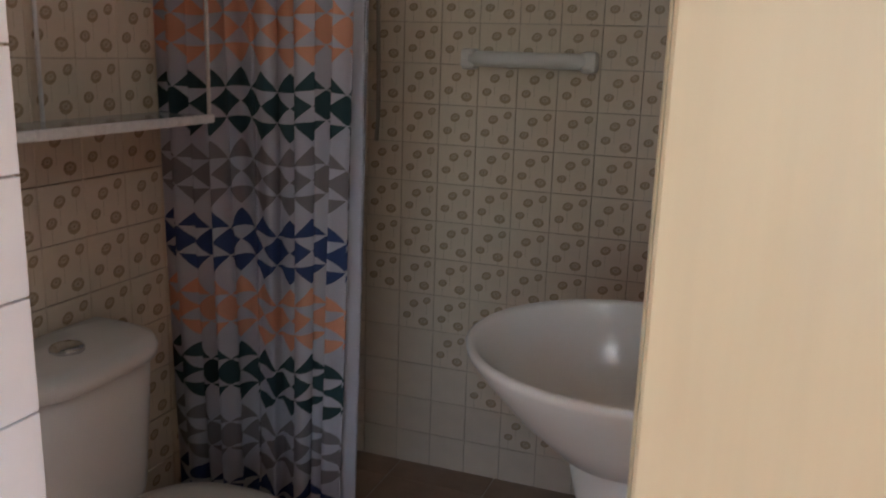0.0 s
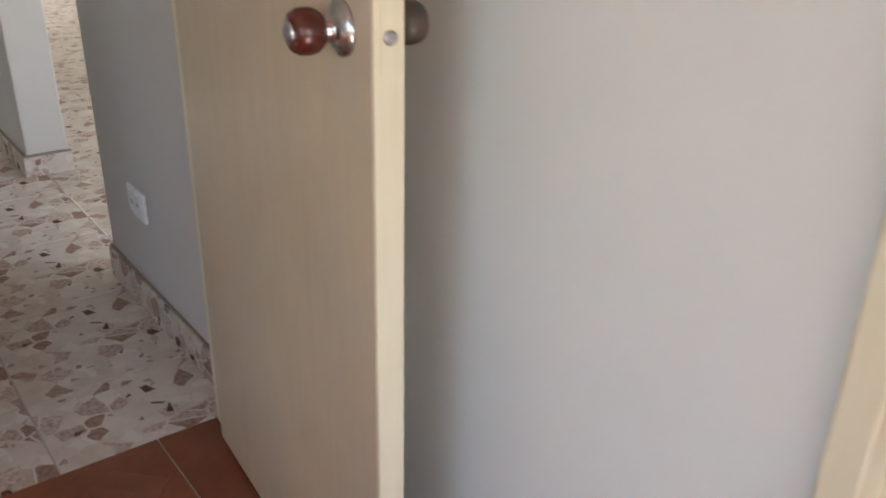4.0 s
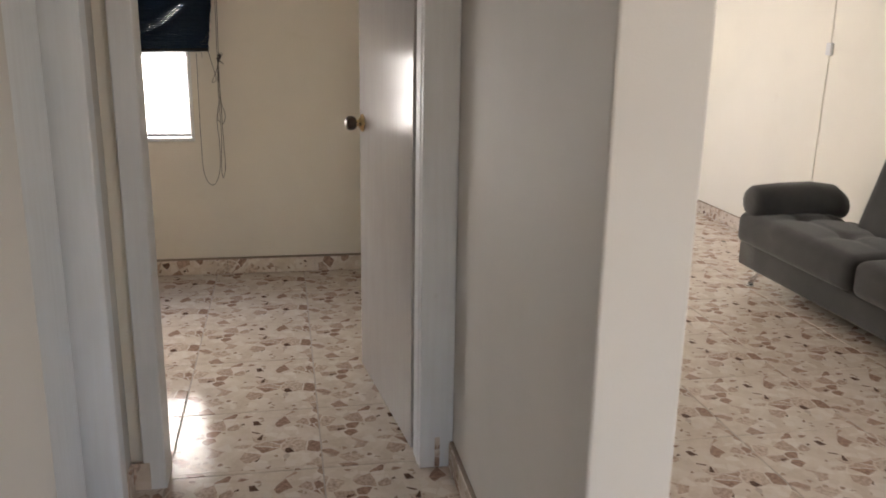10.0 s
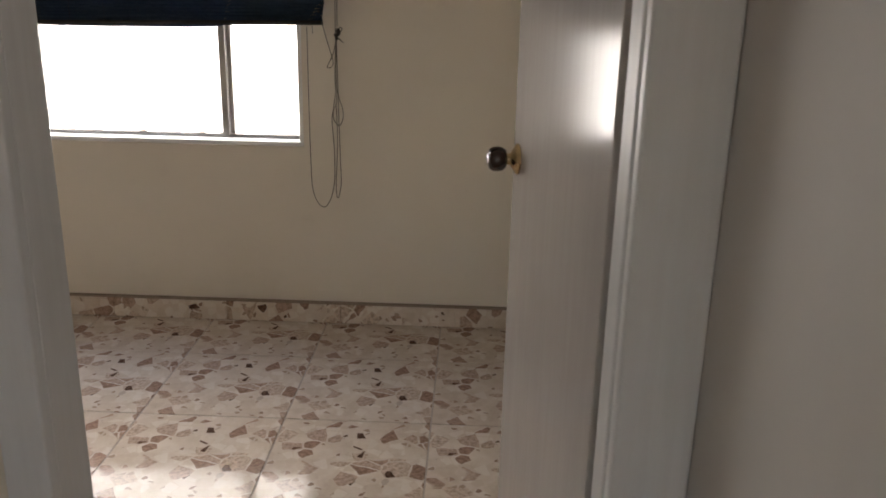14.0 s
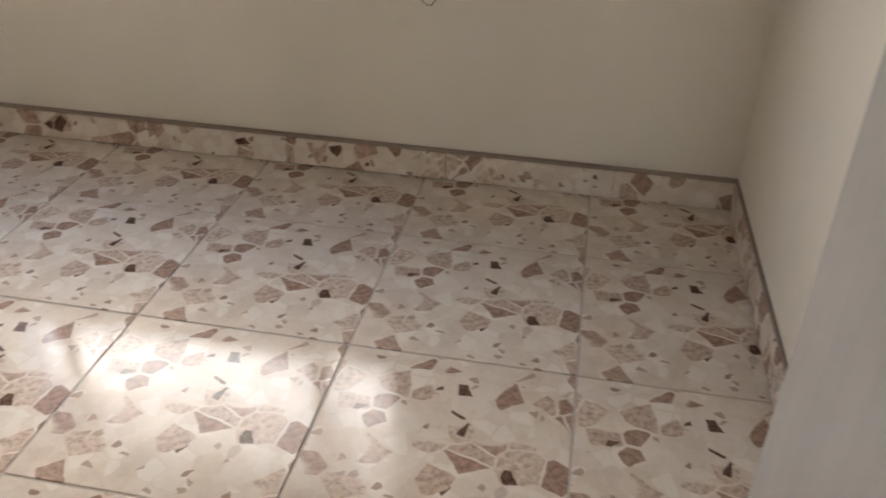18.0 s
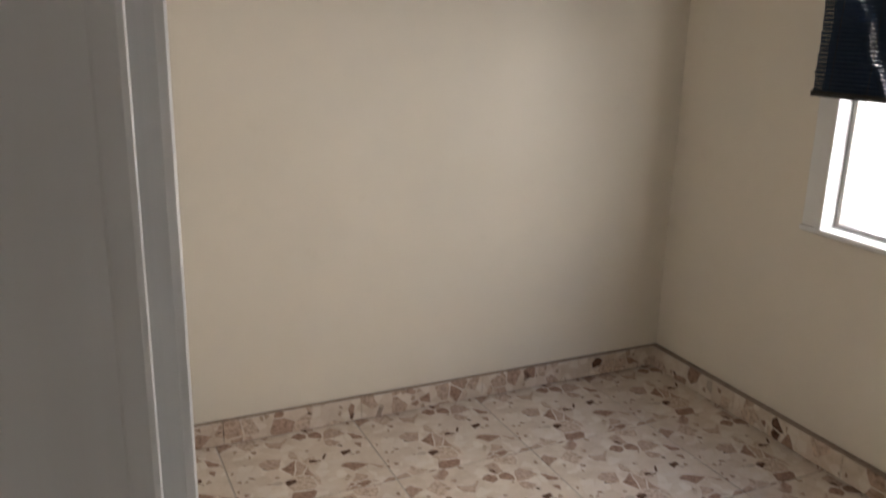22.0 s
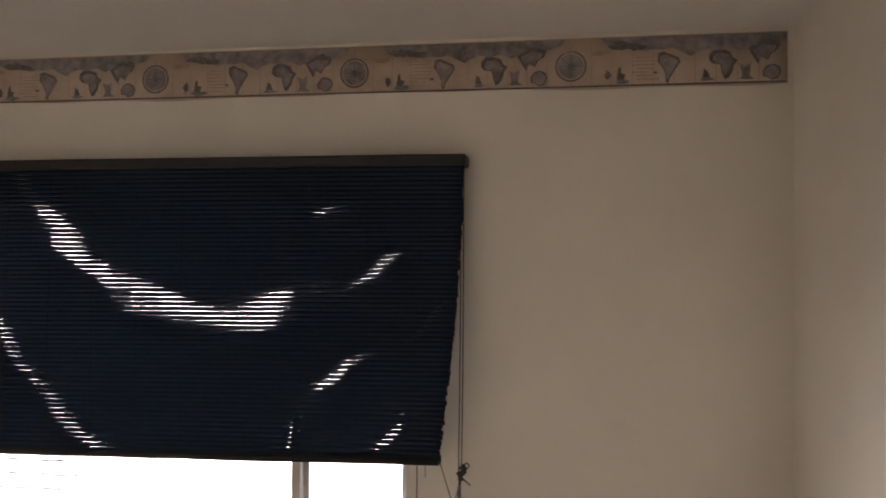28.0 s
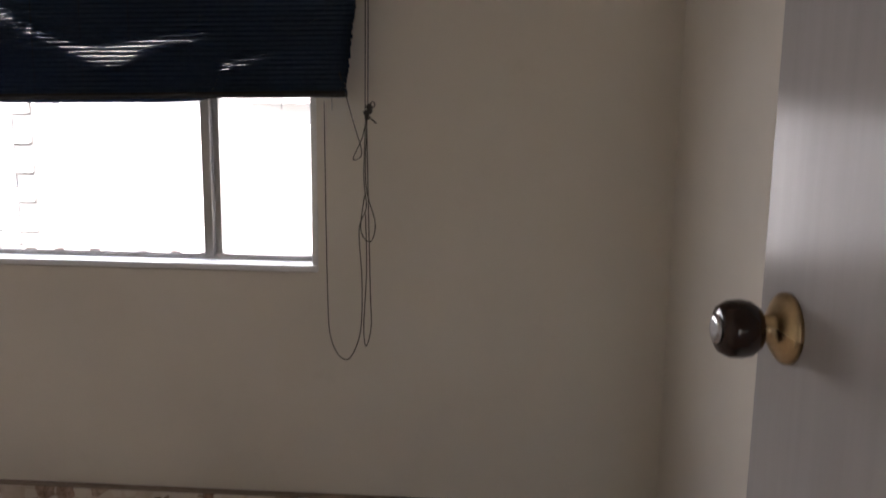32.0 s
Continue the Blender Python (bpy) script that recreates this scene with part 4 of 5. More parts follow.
def border_run(name, length, at, first, label):
    base = thing(name, at(0, 0, 0), label, "wallpaper border", group="wallpaper border", kind="structure")
    h = BORDER_Z1 - BORDER_Z0
    bm = bmesh.new()
    n = int(length / 0.06)
    rows = []
    for i in range(n + 1):
        u = length * i / n
        sag = 0.003 * math.sin(u * 5.0) + 0.002 * math.sin(u * 17.0)
        rows.append([at(u, -sag, 0.0004), at(u, h, 0.0004), at(u, h, 0.0), at(u, -sag, 0.0)])
    loft(bm, rows)
    part("paper_strip", bm, MAP_PAPER, base, "tan paper printed with an antique world map")
    rng = random.Random(5)
    u = first
    while u < length - 0.04:
        bm = bmesh.new()
        if u > 0.04:
            compass(bm, at, u, 0.056)
        part("compass_rose", bm, [MAP_PAPER, MAP_INK, MAP_SEA], base)
        u += 0.56
    u = first - 0.56
    while u < length:
        bm = bmesh.new()
        def ok(c):
            return [(min(max(a, 0.002), length - 0.002), min(max(b, 0.004), h - 0.002)) for a, b in c]
        coast = [(0.085, 0.110), (0.105, 0.100), (0.125, 0.106), (0.140, 0.094), (0.160, 0.098), (0.180, 0.088), (0.205, 0.093), (0.225, 0.090), (0.250, 0.094), (0.275, 0.080), (0.292, 0.072),
                 (0.305, 0.082), (0.330, 0.090), (0.355, 0.086), (0.385, 0.092), (0.410, 0.080), (0.425, 0.086), (0.450, 0.078), (0.470, 0.088), (0.490, 0.096), (0.515, 0.102), (0.535, 0.108)]
        amer = [(0.213, 0.082), (0.226, 0.086), (0.240, 0.080), (0.262, 0.070), (0.266, 0.058), (0.256, 0.044), (0.247, 0.030), (0.240, 0.018), (0.238, 0.007), (0.231, 0.010), (0.230, 0.030), (0.222, 0.048), (0.211, 0.062)]
        afr = [(0.334, 0.076), (0.345, 0.086), (0.366, 0.086), (0.384, 0.080), (0.390, 0.066), (0.401, 0.060), (0.392, 0.046), (0.388, 0.030), (0.378, 0.016), (0.370, 0.014), (0.364, 0.030), (0.360, 0.050), (0.342, 0.052), (0.333, 0.062)]
        aus = [(0.458, 0.030), (0.468, 0.044), (0.482, 0.048), (0.496, 0.042), (0.502, 0.028), (0.494, 0.012), (0.480, 0.008), (0.470, 0.016), (0.460, 0.016)]
        asia = [(0.425, 0.086), (0.440, 0.060), (0.448, 0.048), (0.456, 0.066), (0.470, 0.056), (0.478, 0.072), (0.492, 0.080), (0.500, 0.096), (0.46, 0.104)]

        def inner(c, k=0.80):
            mx, my = sum(p[0] for p in c) / len(c), sum(p[1] for p in c) / len(c)
            return [(mx + (a - mx) * k, my + (b - my) * k) for a, b in c]
        shapes = [
            (coast + [(0.545, h - 0.003), (0.075, h - 0.003)], 2, 1),
            (blob(0.128, 0.104, 0.030, 0.010, rng, 22), 1, 1), (blob(0.165, 0.099, 0.022, 0.008, rng, 18), 1, 1), (blob(0.470, 0.098, 0.026, 0.010, rng, 18), 1, 1),
            (amer, 1, 1), (inner(amer), 2, 1), (afr, 1, 1), (inner(afr, 0.72), 2, 1), (asia, 1, 1), (inner(asia, 0.75), 2, 1), (aus, 1, 1), (inner(aus, 0.82), 2, 1),
            ([(0.112, 0.018), (0.116, 0.046), (0.122, 0.052), (0.124, 0.034), (0.134, 0.032), (0.130, 0.018)], 1, 1), (blob(0.128, 0.014, 0.020, 0.006, rng, 14), 2, 1),
            (blob(0.090, 0.030, 0.008, 0.013, rng, 10), 1, 1), (blob(0.075, 0.088, 0.020, 0.007, rng, 14, 0.5), 3, 1),
            ([(0.318, 0.018), (0.322, 0.040), (0.330, 0.034), (0.336, 0.018)], 1, 1), (blob(0.330, 0.014, 0.016, 0.004, rng, 12), 2, 1),
            ([(0.404, 0.050), (0.418, 0.044), (0.432, 0.052), (0.428, 0.020), (0.440, 0.012), (0.404, 0.012), (0.412, 0.022)], 2, 1), (blob(0.206, 0.034, 0.005, 0.004, rng, 8), 1, 1),
        ]
        for k, (pts, mat, z) in enumerate(shapes):
            mid = u + sum(p[0] for p in pts) / len(pts)
            if 0.03 < mid < length - 0.03:
                print_shape(bm, at, ok([(u + a, b) for a, b in pts]), mat - 1, 0.0008 + 0.00008 * k)
        for k in range(7):
            a, v = u + 0.145 + rng.uniform(0, 0.02), 0.018 + 0.009 * k
            if 0.01 < a and a + 0.06 < length:
                print_shape(bm, at, [(a, v), (a + rng.uniform(0.03, 0.06), v), (a + rng.uniform(0.03, 0.06), v + 0.0018), (a, v + 0.0018)], 2, 0.0007)
        for k in range(11):
            a = u + 0.05 * k
            if 0.01 < a < length - 0.01:
                print_shape(bm, at, [(a, 0.004), (a + 0.0012, 0.004), (a + 0.0012, h - 0.004), (a, h - 0.004)], 2, 0.0006)
        if len(bm.faces):
            part("map_print", bm, [MAP_INK, MAP_SEA, MAP_LINE, MAP_PAPER], base)
        else:
            bm.free()
        u += 0.56
    bm = bmesh.new()
    print_shape(bm, at, [(0.002, 0.002), (length - 0.002, 0.002), (length - 0.002, 0.0065), (0.002, 0.0065)], 0, 0.0009)
    part("edge_line", bm, MAP_INK, base)


border_run("border_1", 0.499 - BED_W, lambda u, v, w: Vector((BED_W + u, BED_N - 0.001 - w, BORDER_Z0 + v)), -2.257 - BED_W, "antique map wallpaper border under the ceiling")
border_run("border_2", BED_N - BED_S - 0.002, lambda u, v, w: Vector((BED_W + 0.001 + w, BED_S + u, BORDER_Z0 + v - 0.072 * (1 - u / (BED_N - BED_S)))), 6.339 - BED_S, "antique map wallpaper border under the ceiling")

# ---- navy oval behind the bedroom door ----
oval = thing("wall_oval", (BED_E - 0.02, 7.255, 1.7), "dark navy oval plaque hanging on the bedroom wall", "plaque")
bm = bmesh.new()
rings = []
for x, k in ((BED_E - 0.001, 0.97), (BED_E - 0.010, 1.0), (BED_E - 0.018, 0.96), (BED_E - 0.021, 0.85)):
    rings.append([(x, 7.275 + 0.215 * k * math.cos(2 * math.pi * i / 40), 1.840 + 0.105 * k * math.sin(2 * math.pi * i / 40 + 0.5)) for i in range(40)])
loft(bm, rings)
part("panel", bm, NAVY_OVAL, oval)
part("hook", boxes((BED_E - 0.012, BED_E - 0.001, 7.25, 7.26, 1.925, 1.945), bevel=0.002), STEEL, oval)

# ---- hall: paper holder and socket ----
holder = thing("paper_holder", (HALL_E, 3.39, 1.13), "cream painted wedge-shaped letter holder fixed to the hall wall", "letter holder")
bm = bmesh.new()
HX = HALL_E - 0.001
lo, hi = 1.118, 1.377
pts = [(HX, 3.208, lo), (HX, 3.422, lo), (HX - 0.022, 3.208, lo), (HX - 0.022, 3.412, lo), (HX, 3.185, hi), (HX, 3.392, hi), (HX - 0.075, 3.185, hi), (HX - 0.075, 3.392, hi)]
vs = [bm.verts.new(p) for p in pts]
for f in ((0, 1, 3, 2), (2, 3, 7, 6), (0, 2, 6, 4), (1, 5, 7, 3)):
    bm.faces.new([vs[i] for i in f])
bmesh.ops.recalc_face_normals(bm, faces=bm.faces)
bmesh.ops.solidify(bm, geom=bm.faces[:], thickness=0.006)
pocket = part("pocket", bm, WALL_HALL, holder)
part("side_rail", boxes((HX - 0.012, HX, 3.176, 3.186, lo - 0.004, hi + 0.02), bevel=0.002), TRIM_WHITE, holder, "raised painted edge")
for y in (3.397, 3.375):
    bm = bmesh.new()
    lathe(bm, [(0.0045, 0), (0.0045, 0.002), (0.002, 0.003)], Matrix.Translation((HX - 0.0275, y, lo + 0.010)) @ pose(0, 0, 0, 0, -90, 0), 12)
    part("screw", bm, SKIRT_CAP, pocket, "rusty screw head")
sock = thing("wall_socket", (HALL_E, 3.41, 0.345), "white plastic wall socket plate low on the hall wall", "socket")
part("plate", boxes((HALL_E - 0.010, HALL_E - 0.0005, 3.362, 3.484, 0.306, 0.392), bevel=0.003), SOCKET, sock)
cover = part("cover", boxes((HALL_E - 0.0125, HALL_E - 0.009, 3.376, 3.470, 0.318, 0.380), bevel=0.002), SOCKET, sock)
for dz in (3.404, 3.442):
    for dy in (-0.006, 0.006):
        part("slot", boxes((HALL_E - 0.0130, HALL_E - 0.0122, dz + dy - 0.0012, dz + dy + 0.0012, 0.343, 0.355)), DARK_GAP, cover)

# ---- living room ----
wire = thing("wall_cable", (LIV_E, 8.2, 0.9), "thin surface cable with a small clip on the living room wall", "cable")
bm = bmesh.new()
tube(bm, smooth_path([(LIV_E - 0.004, 8.07, 0.45), (LIV_E - 0.005, 8.062, 0.9), (LIV_E - 0.004, 8.06, 1.24), (LIV_E - 0.005, 8.05, 2.22)]), 0.0028, 6)
part("cable", bm, WALL_LIV, wire)
part("clip", boxes((LIV_E - 0.02, LIV_E - 0.001, 8.03, 8.075, 1.215, 1.285), bevel=0.004), PALE_METAL, wire)


def cushion(bm, x0, x1, y0, y1, z0, z1, r=0.04, puff=0.018, tufts=(), cuts=10):
    """A soft block: rounded edges, a swollen top and tufted dimples."""
    box(bm, x0, x1, y0, y1, z0, z1)
    bmesh.ops.subdivide_edges(bm, edges=bm.edges[:], cuts=cuts, use_grid_fill=True)
    cx, cy, cz = (x0 + x1) / 2, (y0 + y1) / 2, (z0 + z1) / 2
    hx, hy, hz = (x1 - x0) / 2, (y1 - y0) / 2, (z1 - z0) / 2
    for v in bm.verts:
        p = v.co
        q = Vector((min(max(p.x, x0 + r), x1 - r), min(max(p.y, y0 + r), y1 - r), min(max(p.z, z0 + r), z1 - r)))
        d = p - q
        if d.length > 1e-6:
            p = q + d.normalized() * min(d.length, r)
        fx, fy = 1 - ((p.x - cx) / hx) ** 2, 1 - ((p.y - cy) / hy) ** 2
        if p.z > cz:
            p.z += puff * max(0, fx) ** 0.5 * max(0, fy) ** 0.5
            for tx, ty in tufts:
                dx, dy = p.x - tx, p.y - ty
                fade = math.exp(-(dx * dx + dy * dy) / 0.022)
                p.z -= 0.022 * math.exp(-(dx * dx + dy * dy) / 0.0022)
                p.z -= 0.011 * fade * max(math.exp(-(dx / 0.018) ** 2), math.exp(-(dy / 0.018) ** 2))
        v.co = p
    return bm


SX0, SY0, SY1 = 2.44, 5.75, 7.70
sofa = thing("sofa", (2.75, 6.8, 0), "dark grey tufted fabric sofa bed on splayed chrome legs", "sofa")
part("seat_frame", cushion(bmesh.new(), SX0 + 0.02, 3.05, SY0 + 0.02, SY1 - 0.02, 0.11, 0.25, 0.02, 0.0), SOFA, sofa, "", True)
for a, b in ((SY0, (SY0 + SY1) / 2 - 0.004), ((SY0 + SY1) / 2 + 0.004, SY1)):
    t = [(SX0 + 0.20, a + (b - a) * 0.33), (SX0 + 0.20, a + (b - a) * 0.7), (SX0 + 0.40, a + (b - a) * 0.33), (SX0 + 0.40, a + (b - a) * 0.7)]
    pad = part("seat_cushion", cushion(bmesh.new(), SX0, 2.92, a, b, 0.235, 0.40, 0.045, 0.024, t, 30), SOFA, sofa, "tufted charcoal seat cushion", True)
    for tx, ty in t:
        bm = bmesh.new()
        lathe(bm, [(0.010, 0.0), (0.012, 0.004), (0.007, 0.008)], Matrix.Translation((tx, ty, 0.386)), 12)
        part("button", bm, SOFA, pad)
    a, b = (a, a + 0.735) if a == SY0 else (SY0 + 0.745, 7.235)
    bm = cushion(bmesh.new(), -0.06, 0.06, a, b, 0.0, 0.54, 0.035, 0.01, (), 26)
    for v in bm.verts:
        for ty in (a + (b - a) * 0.33, a + (b - a) * 0.7):
            if v.co.x < 0:
                dy, dz = v.co.y - ty, v.co.z - 0.27
                fade = math.exp(-(dy * dy + dz * dz) / 0.022)
                v.co.x += 0.022 * math.exp(-(dy * dy + dz * dz) / 0.0022)
                v.co.x += 0.010 * fade * max(math.exp(-(dy / 0.018) ** 2), math.exp(-(dz / 0.018) ** 2))
    bmesh.ops.transform(bm, matrix=Matrix.Translation((2.86, 0, 0.37)) @ pose(0, 0, 0, 0, 17, 0), verts=bm.verts)
    part("back_cushion", bm, SOFA, sofa, "tufted charcoal back cushion", True)
for y, s in ((SY1 - 0.095, 1), (SY0 + 0.095, -1)):
    bm = bmesh.new()
    rings = []
    for i, (x, ry, rz, dz) in enumerate(((2.45, 0.04, 0.04, 0.0), (2.455, 0.075, 0.070, 0.0), (2.48, 0.095, 0.088, 0.0), (2.62, 0.10, 0.095, 0.004), (2.80, 0.10, 0.097, 0.006), (2.93, 0.095, 0.09, -0.004), (2.99, 0.08, 0.07, -0.03))):
        rings.append([(x, y + ry * math.cos(2 * math.pi * k / 22), 0.470 + dz + rz * math.sin(2 * math.pi * k / 22)) for k in range(22)])
    loft(bm, rings)
    part("armrest", bm, SOFA, sofa, "rounded bolster armrest", True)
for x, dx in ((SX0 + 0.10, -0.03), (2.96, 0.02)):
    for y, dy in ((SY0 + 0.12, -0.03), (SY1 - 0.12, 0.03)):
        bm = bmesh.new()
        tube(bm, [(x, y, 0.12), (x + dx * 0.5, y + dy * 0.5, 0.06), (x + dx, y + dy, 0.008)], 0.014, 10)
        lathe(bm, [(0.02, 0.0), (0.02, 0.01), (0.013, 0.014)], Matrix.Translation((x + dx, y + dy, 0)), 14)
        part("leg", bm, CHROME, sofa, "splayed chrome leg")

# ---- bathroom: toilet, basin, curtain, shelf, towel rail ----
TX, TY = 1.242, 1.722
toilet = thing("toilet", (TX, TY, 0), "white porcelain toilet with closed ivory lid and a blue sticker", "toilet")


def egg(cx, cy, rx, front, back, z, n=40):
    out = []
    for k in range(n):
        a = 2 * math.pi * k / n
        s, c = math.sin(a), math.cos(a)
        w = abs(c) ** 0.92 * (1 if c > 0 else -1)
        out.append((cx + rx * w, cy - (front * s if s > 0 else back * (abs(s) ** 0.75) * (-1 if s < 0 else 1)), z))
    return out


bm = bmesh.new()
loft(bm, [egg(TX, TY + 0.06, 0.118, 0.172, 0.095, 0.0000), egg(TX, TY + 0.06, 0.110, 0.160, 0.095, 0.050), egg(TX, TY + 0.05, 0.100, 0.132, 0.095, 0.120), egg(TX, TY + 0.04, 0.096, 0.126, 0.10, 0.165), egg(TX, TY + 0.03, 0.102, 0.136, 0.13, 0.2079),
          egg(TX, TY + 0.01, 0.124, 0.170, 0.19, 0.2650), egg(TX, TY, 0.150, 0.195, 0.19, 0.3250), egg(TX, TY, 0.174, 0.209, 0.19, 0.3733), egg(TX, TY, 0.172, 0.207, 0.19, 0.3827)])
pan = part("bowl", bm, PORCELAIN, toilet, "white porcelain bowl and foot", True)
bm = bmesh.new()
loft(bm, [egg(TX, TY, 0.168, 0.204, 0.186, 0.3850), egg(TX, TY, 0.174, 0.210, 0.188, 0.3880), egg(TX, TY, 0.174, 0.210, 0.188, 0.3960), egg(TX, TY, 0.160, 0.196, 0.18, 0.4000)])
part("seat", bm, LID_PLASTIC, toilet, "ivory plastic seat ring", True)
bm = bmesh.new()
loft(bm, [egg(TX, TY, 0.186, 0.223, 0.19, 0.4049), egg(TX, TY, 0.193, 0.231, 0.194, 0.4101), egg(TX, TY, 0.193, 0.231, 0.194, 0.4215), egg(TX, TY, 0.186, 0.224, 0.19, 0.4309), egg(TX, TY, 0.160, 0.198, 0.17, 0.4352), egg(TX, TY, 0.10, 0.13, 0.12, 0.4366)])
part("lid", bm, LID_PLASTIC, toilet, "closed ivory plastic lid", True)


# near-black ring that puts the shade between seat and lid into colour
bm = bmesh.new()
loft(bm, [egg(TX, TY, 0.180, 0.216, 0.186, 0.4002), egg(TX, TY, 0.180, 0.216, 0.186, 0.4050)])
part("bumper", bm, DARK_GAP, toilet, "dark ring standing in for the shade under the lid")


def tank_ring(z, k, front):
    x, y = TX - 0.005, 2.062
    hw, d = 0.185 * k, (0.185 + front) * k
    pts = []
    for i in range(41):
        a = math.pi * i / 40
        c, s = math.cos(a), math.sin(a)
        pts.append((x + hw * math.copysign(abs(c) ** 0.55, c), y - d * s**0.62, z))
    return pts


bm = bmesh.new()
loft(bm, [tank_ring(0.3944, 0.84, 0), tank_ring(0.4329, 0.90, 0), tank_ring(0.5964, 0.96, 0), tank_ring(0.6974, 0.985, 0)])
tank = part("tank", bm, PORCELAIN, toilet, "white porcelain cistern", True)
bm = bmesh.new()
loft(bm, [tank_ring(0.7013, 0.99, 0.004), tank_ring(0.7051, 1.02, 0.008), tank_ring(0.7234, 1.025, 0.010), tank_ring(0.7369, 1.005, 0.006), tank_ring(0.7427, 0.93, -0.01), tank_ring(0.7446, 0.5, -0.04)])
part("tank_lid", bm, PORCELAIN, tank, "white cistern lid", True)
bm = bmesh.new()
lathe(bm, [(0.030, 0.0), (0.030, 0.006), (0.026, 0.011), (0.012, 0.012)], Matrix.Translation((TX - 0.01, 1.965, 0.7440)), 28)
part("flush_button", bm, CHROME, tank, "round chrome flush button")
bm = bmesh.new()
disc(bm, (TX + 0.054, TY - 0.0745, 0.085), 0.022, 0.026, (0.80, 0.60, 0), (-0.07, 0.18, 0.98), 20)
part("sticker", bm, BLUE_STICKER, pan, "round blue sticker")
trap = thing("supply_pipe", (1.15, 1.95, 0), "grey plastic bag and pipe on the floor behind the toilet", "pipe")
bm = bmesh.new()
tube(bm, smooth_path([(1.10, 2.055, 0.22), (1.10, 2.00, 0.22), (1.11, 1.96, 0.19), (1.13, 1.95, 0.12), (1.16, 1.955, 0.07)]), 0.026, 12)
part("pipe", bm, PLASTIC_BAG, trap, "", True)
bm = bmesh.new()
bmesh.ops.create_icosphere(bm, subdivisions=3, radius=1.0)
for v in bm.verts:
    k = 1 + 0.28 * noise.noise(v.co * 2.3) + 0.08 * noise.noise(v.co * 6)
    v.co = Vector((1.20 + v.co.x * 0.095 * k, 1.955 + v.co.y * 0.055 * k, max(0.0, 0.105 + v.co.z * 0.11 * k)))
part("bag", bm, PLASTIC_BAG, trap, "crumpled grey plastic", True)

basin = thing("pedestal_basin", (1.375, 0.93, 0), "white porcelain pedestal wash basin", "basin")
BXC, BYC, BZ = 1.392, 1.005, 0.846


def bowl_ring(rx, ry, z, dy=0.0, n=44):
    out = []
    for k in range(n):
        a = 2 * math.pi * k / n
        c, s = math.cos(a), math.sin(a)
        y = BYC + dy + ry * (s if s > 0 else math.copysign(abs(s) ** 0.7, s))
        out.append((BXC + rx * c, max(y, BATH_Y0 + 0.012), z))
    return out


bm = bmesh.new()
loft(bm, [bowl_ring(0.09, 0.08, BZ - 0.175, -0.012), bowl_ring(0.14, 0.12, BZ - 0.155, -0.01), bowl_ring(0.195, 0.19, BZ - 0.098, -0.01), bowl_ring(0.237, 0.236, BZ - 0.036), bowl_ring(0.252, 0.254, BZ - 0.012), bowl_ring(0.254, 0.257, BZ), bowl_ring(0.248, 0.25, BZ + 0.004),
          bowl_ring(0.238, 0.24, BZ - 0.004), bowl_ring(0.215, 0.21, BZ - 0.035, 0.0), bowl_ring(0.17, 0.16, BZ - 0.09), bowl_ring(0.10, 0.09, BZ - 0.125), bowl_ring(0.02, 0.02, BZ - 0.13)])
part("bowl", bm, PORCELAIN, basin, "wide rounded porcelain bowl", True)
bm = bmesh.new()
loft(bm, [[(BXC + r * math.cos(2 * math.pi * k / 28), BYC - 0.012 + r * 0.9 * math.sin(2 * math.pi * k / 28), z) for k in range(28)] for r, z in ((0.11, 0.0), (0.105, 0.03), (0.075, 0.16), (0.07, 0.40), (0.088, 0.58), (0.118, BZ - 0.150))])
part("pedestal", bm, PORCELAIN, basin, "tapered porcelain pedestal", True)
bm = bmesh.new()
lathe(bm, [(0.022, 0.0), (0.022, 0.003), (0.01, 0.004)], Matrix.Translation((BXC, BYC, BZ - 0.129)), 18)
part("drain", bm, CHROME, basin)

# shower kerb and floor drain
kerb = thing("shower_kerb", (1.6, 1.4, 0), "tiled shower kerb with pale grout joints", "kerb", kind="structure")
KX0, KX1 = 1.585, 1.70
part("kerb_core", boxes((KX0 + 0.006, KX1 - 0.002, BATH_Y0, BATH_Y1 - 0.004, 0, 0.084)), BATH_GROUT, kerb)
a = BATH_Y0
while a < BATH_Y1 - 0.02:
    b = min(a + 0.199, BATH_Y1 - 0.004)
    part("tile", boxes((KX0, KX0 + 0.008, a + 0.0015, b - 0.0015, 0.002, 0.0885), bevel=0.0015), KERB_TILE, kerb)
    part("tile", boxes((KX0 + 0.009, KX1, a + 0.0015, b - 0.0015, 0.083, 0.091), bevel=0.0015), KERB_TILE, kerb)
    a = b
for cx, cy, r, z in ((1.945, 1.43, 0.034, 0.0112), (1.19, 1.925, 0.028, 0.0065)):
    g = thing("floor_drain", (cx, cy, z), "round dark metal floor drain", "drain")
    bm = bmesh.new()
    lathe(bm, [(r, 0), (r, 0.002), (r * 0.8, 0.003), (r * 0.75, 0.0015), (0.002, 0.0015)], Matrix.Translation((cx, cy, z)), 20)
    part("rim", bm, DRAIN_METAL, g)
    for k in range(5):
        w = r * 0.62 * math.cos((k - 2) * 0.45)
        part("slot", boxes((cx - w, cx + w, cy + (k - 2) * r * 0.28 - 0.002, cy + (k - 2) * r * 0.28 + 0.002, z + 0.0016, z + 0.0026)), DARK_GAP, g)

# curtain with deep folds
curt = thing("shower_curtain", (1.63, 1.83, 0.18), "white shower curtain printed with rows of coloured triangles and diamonds", "curtain")


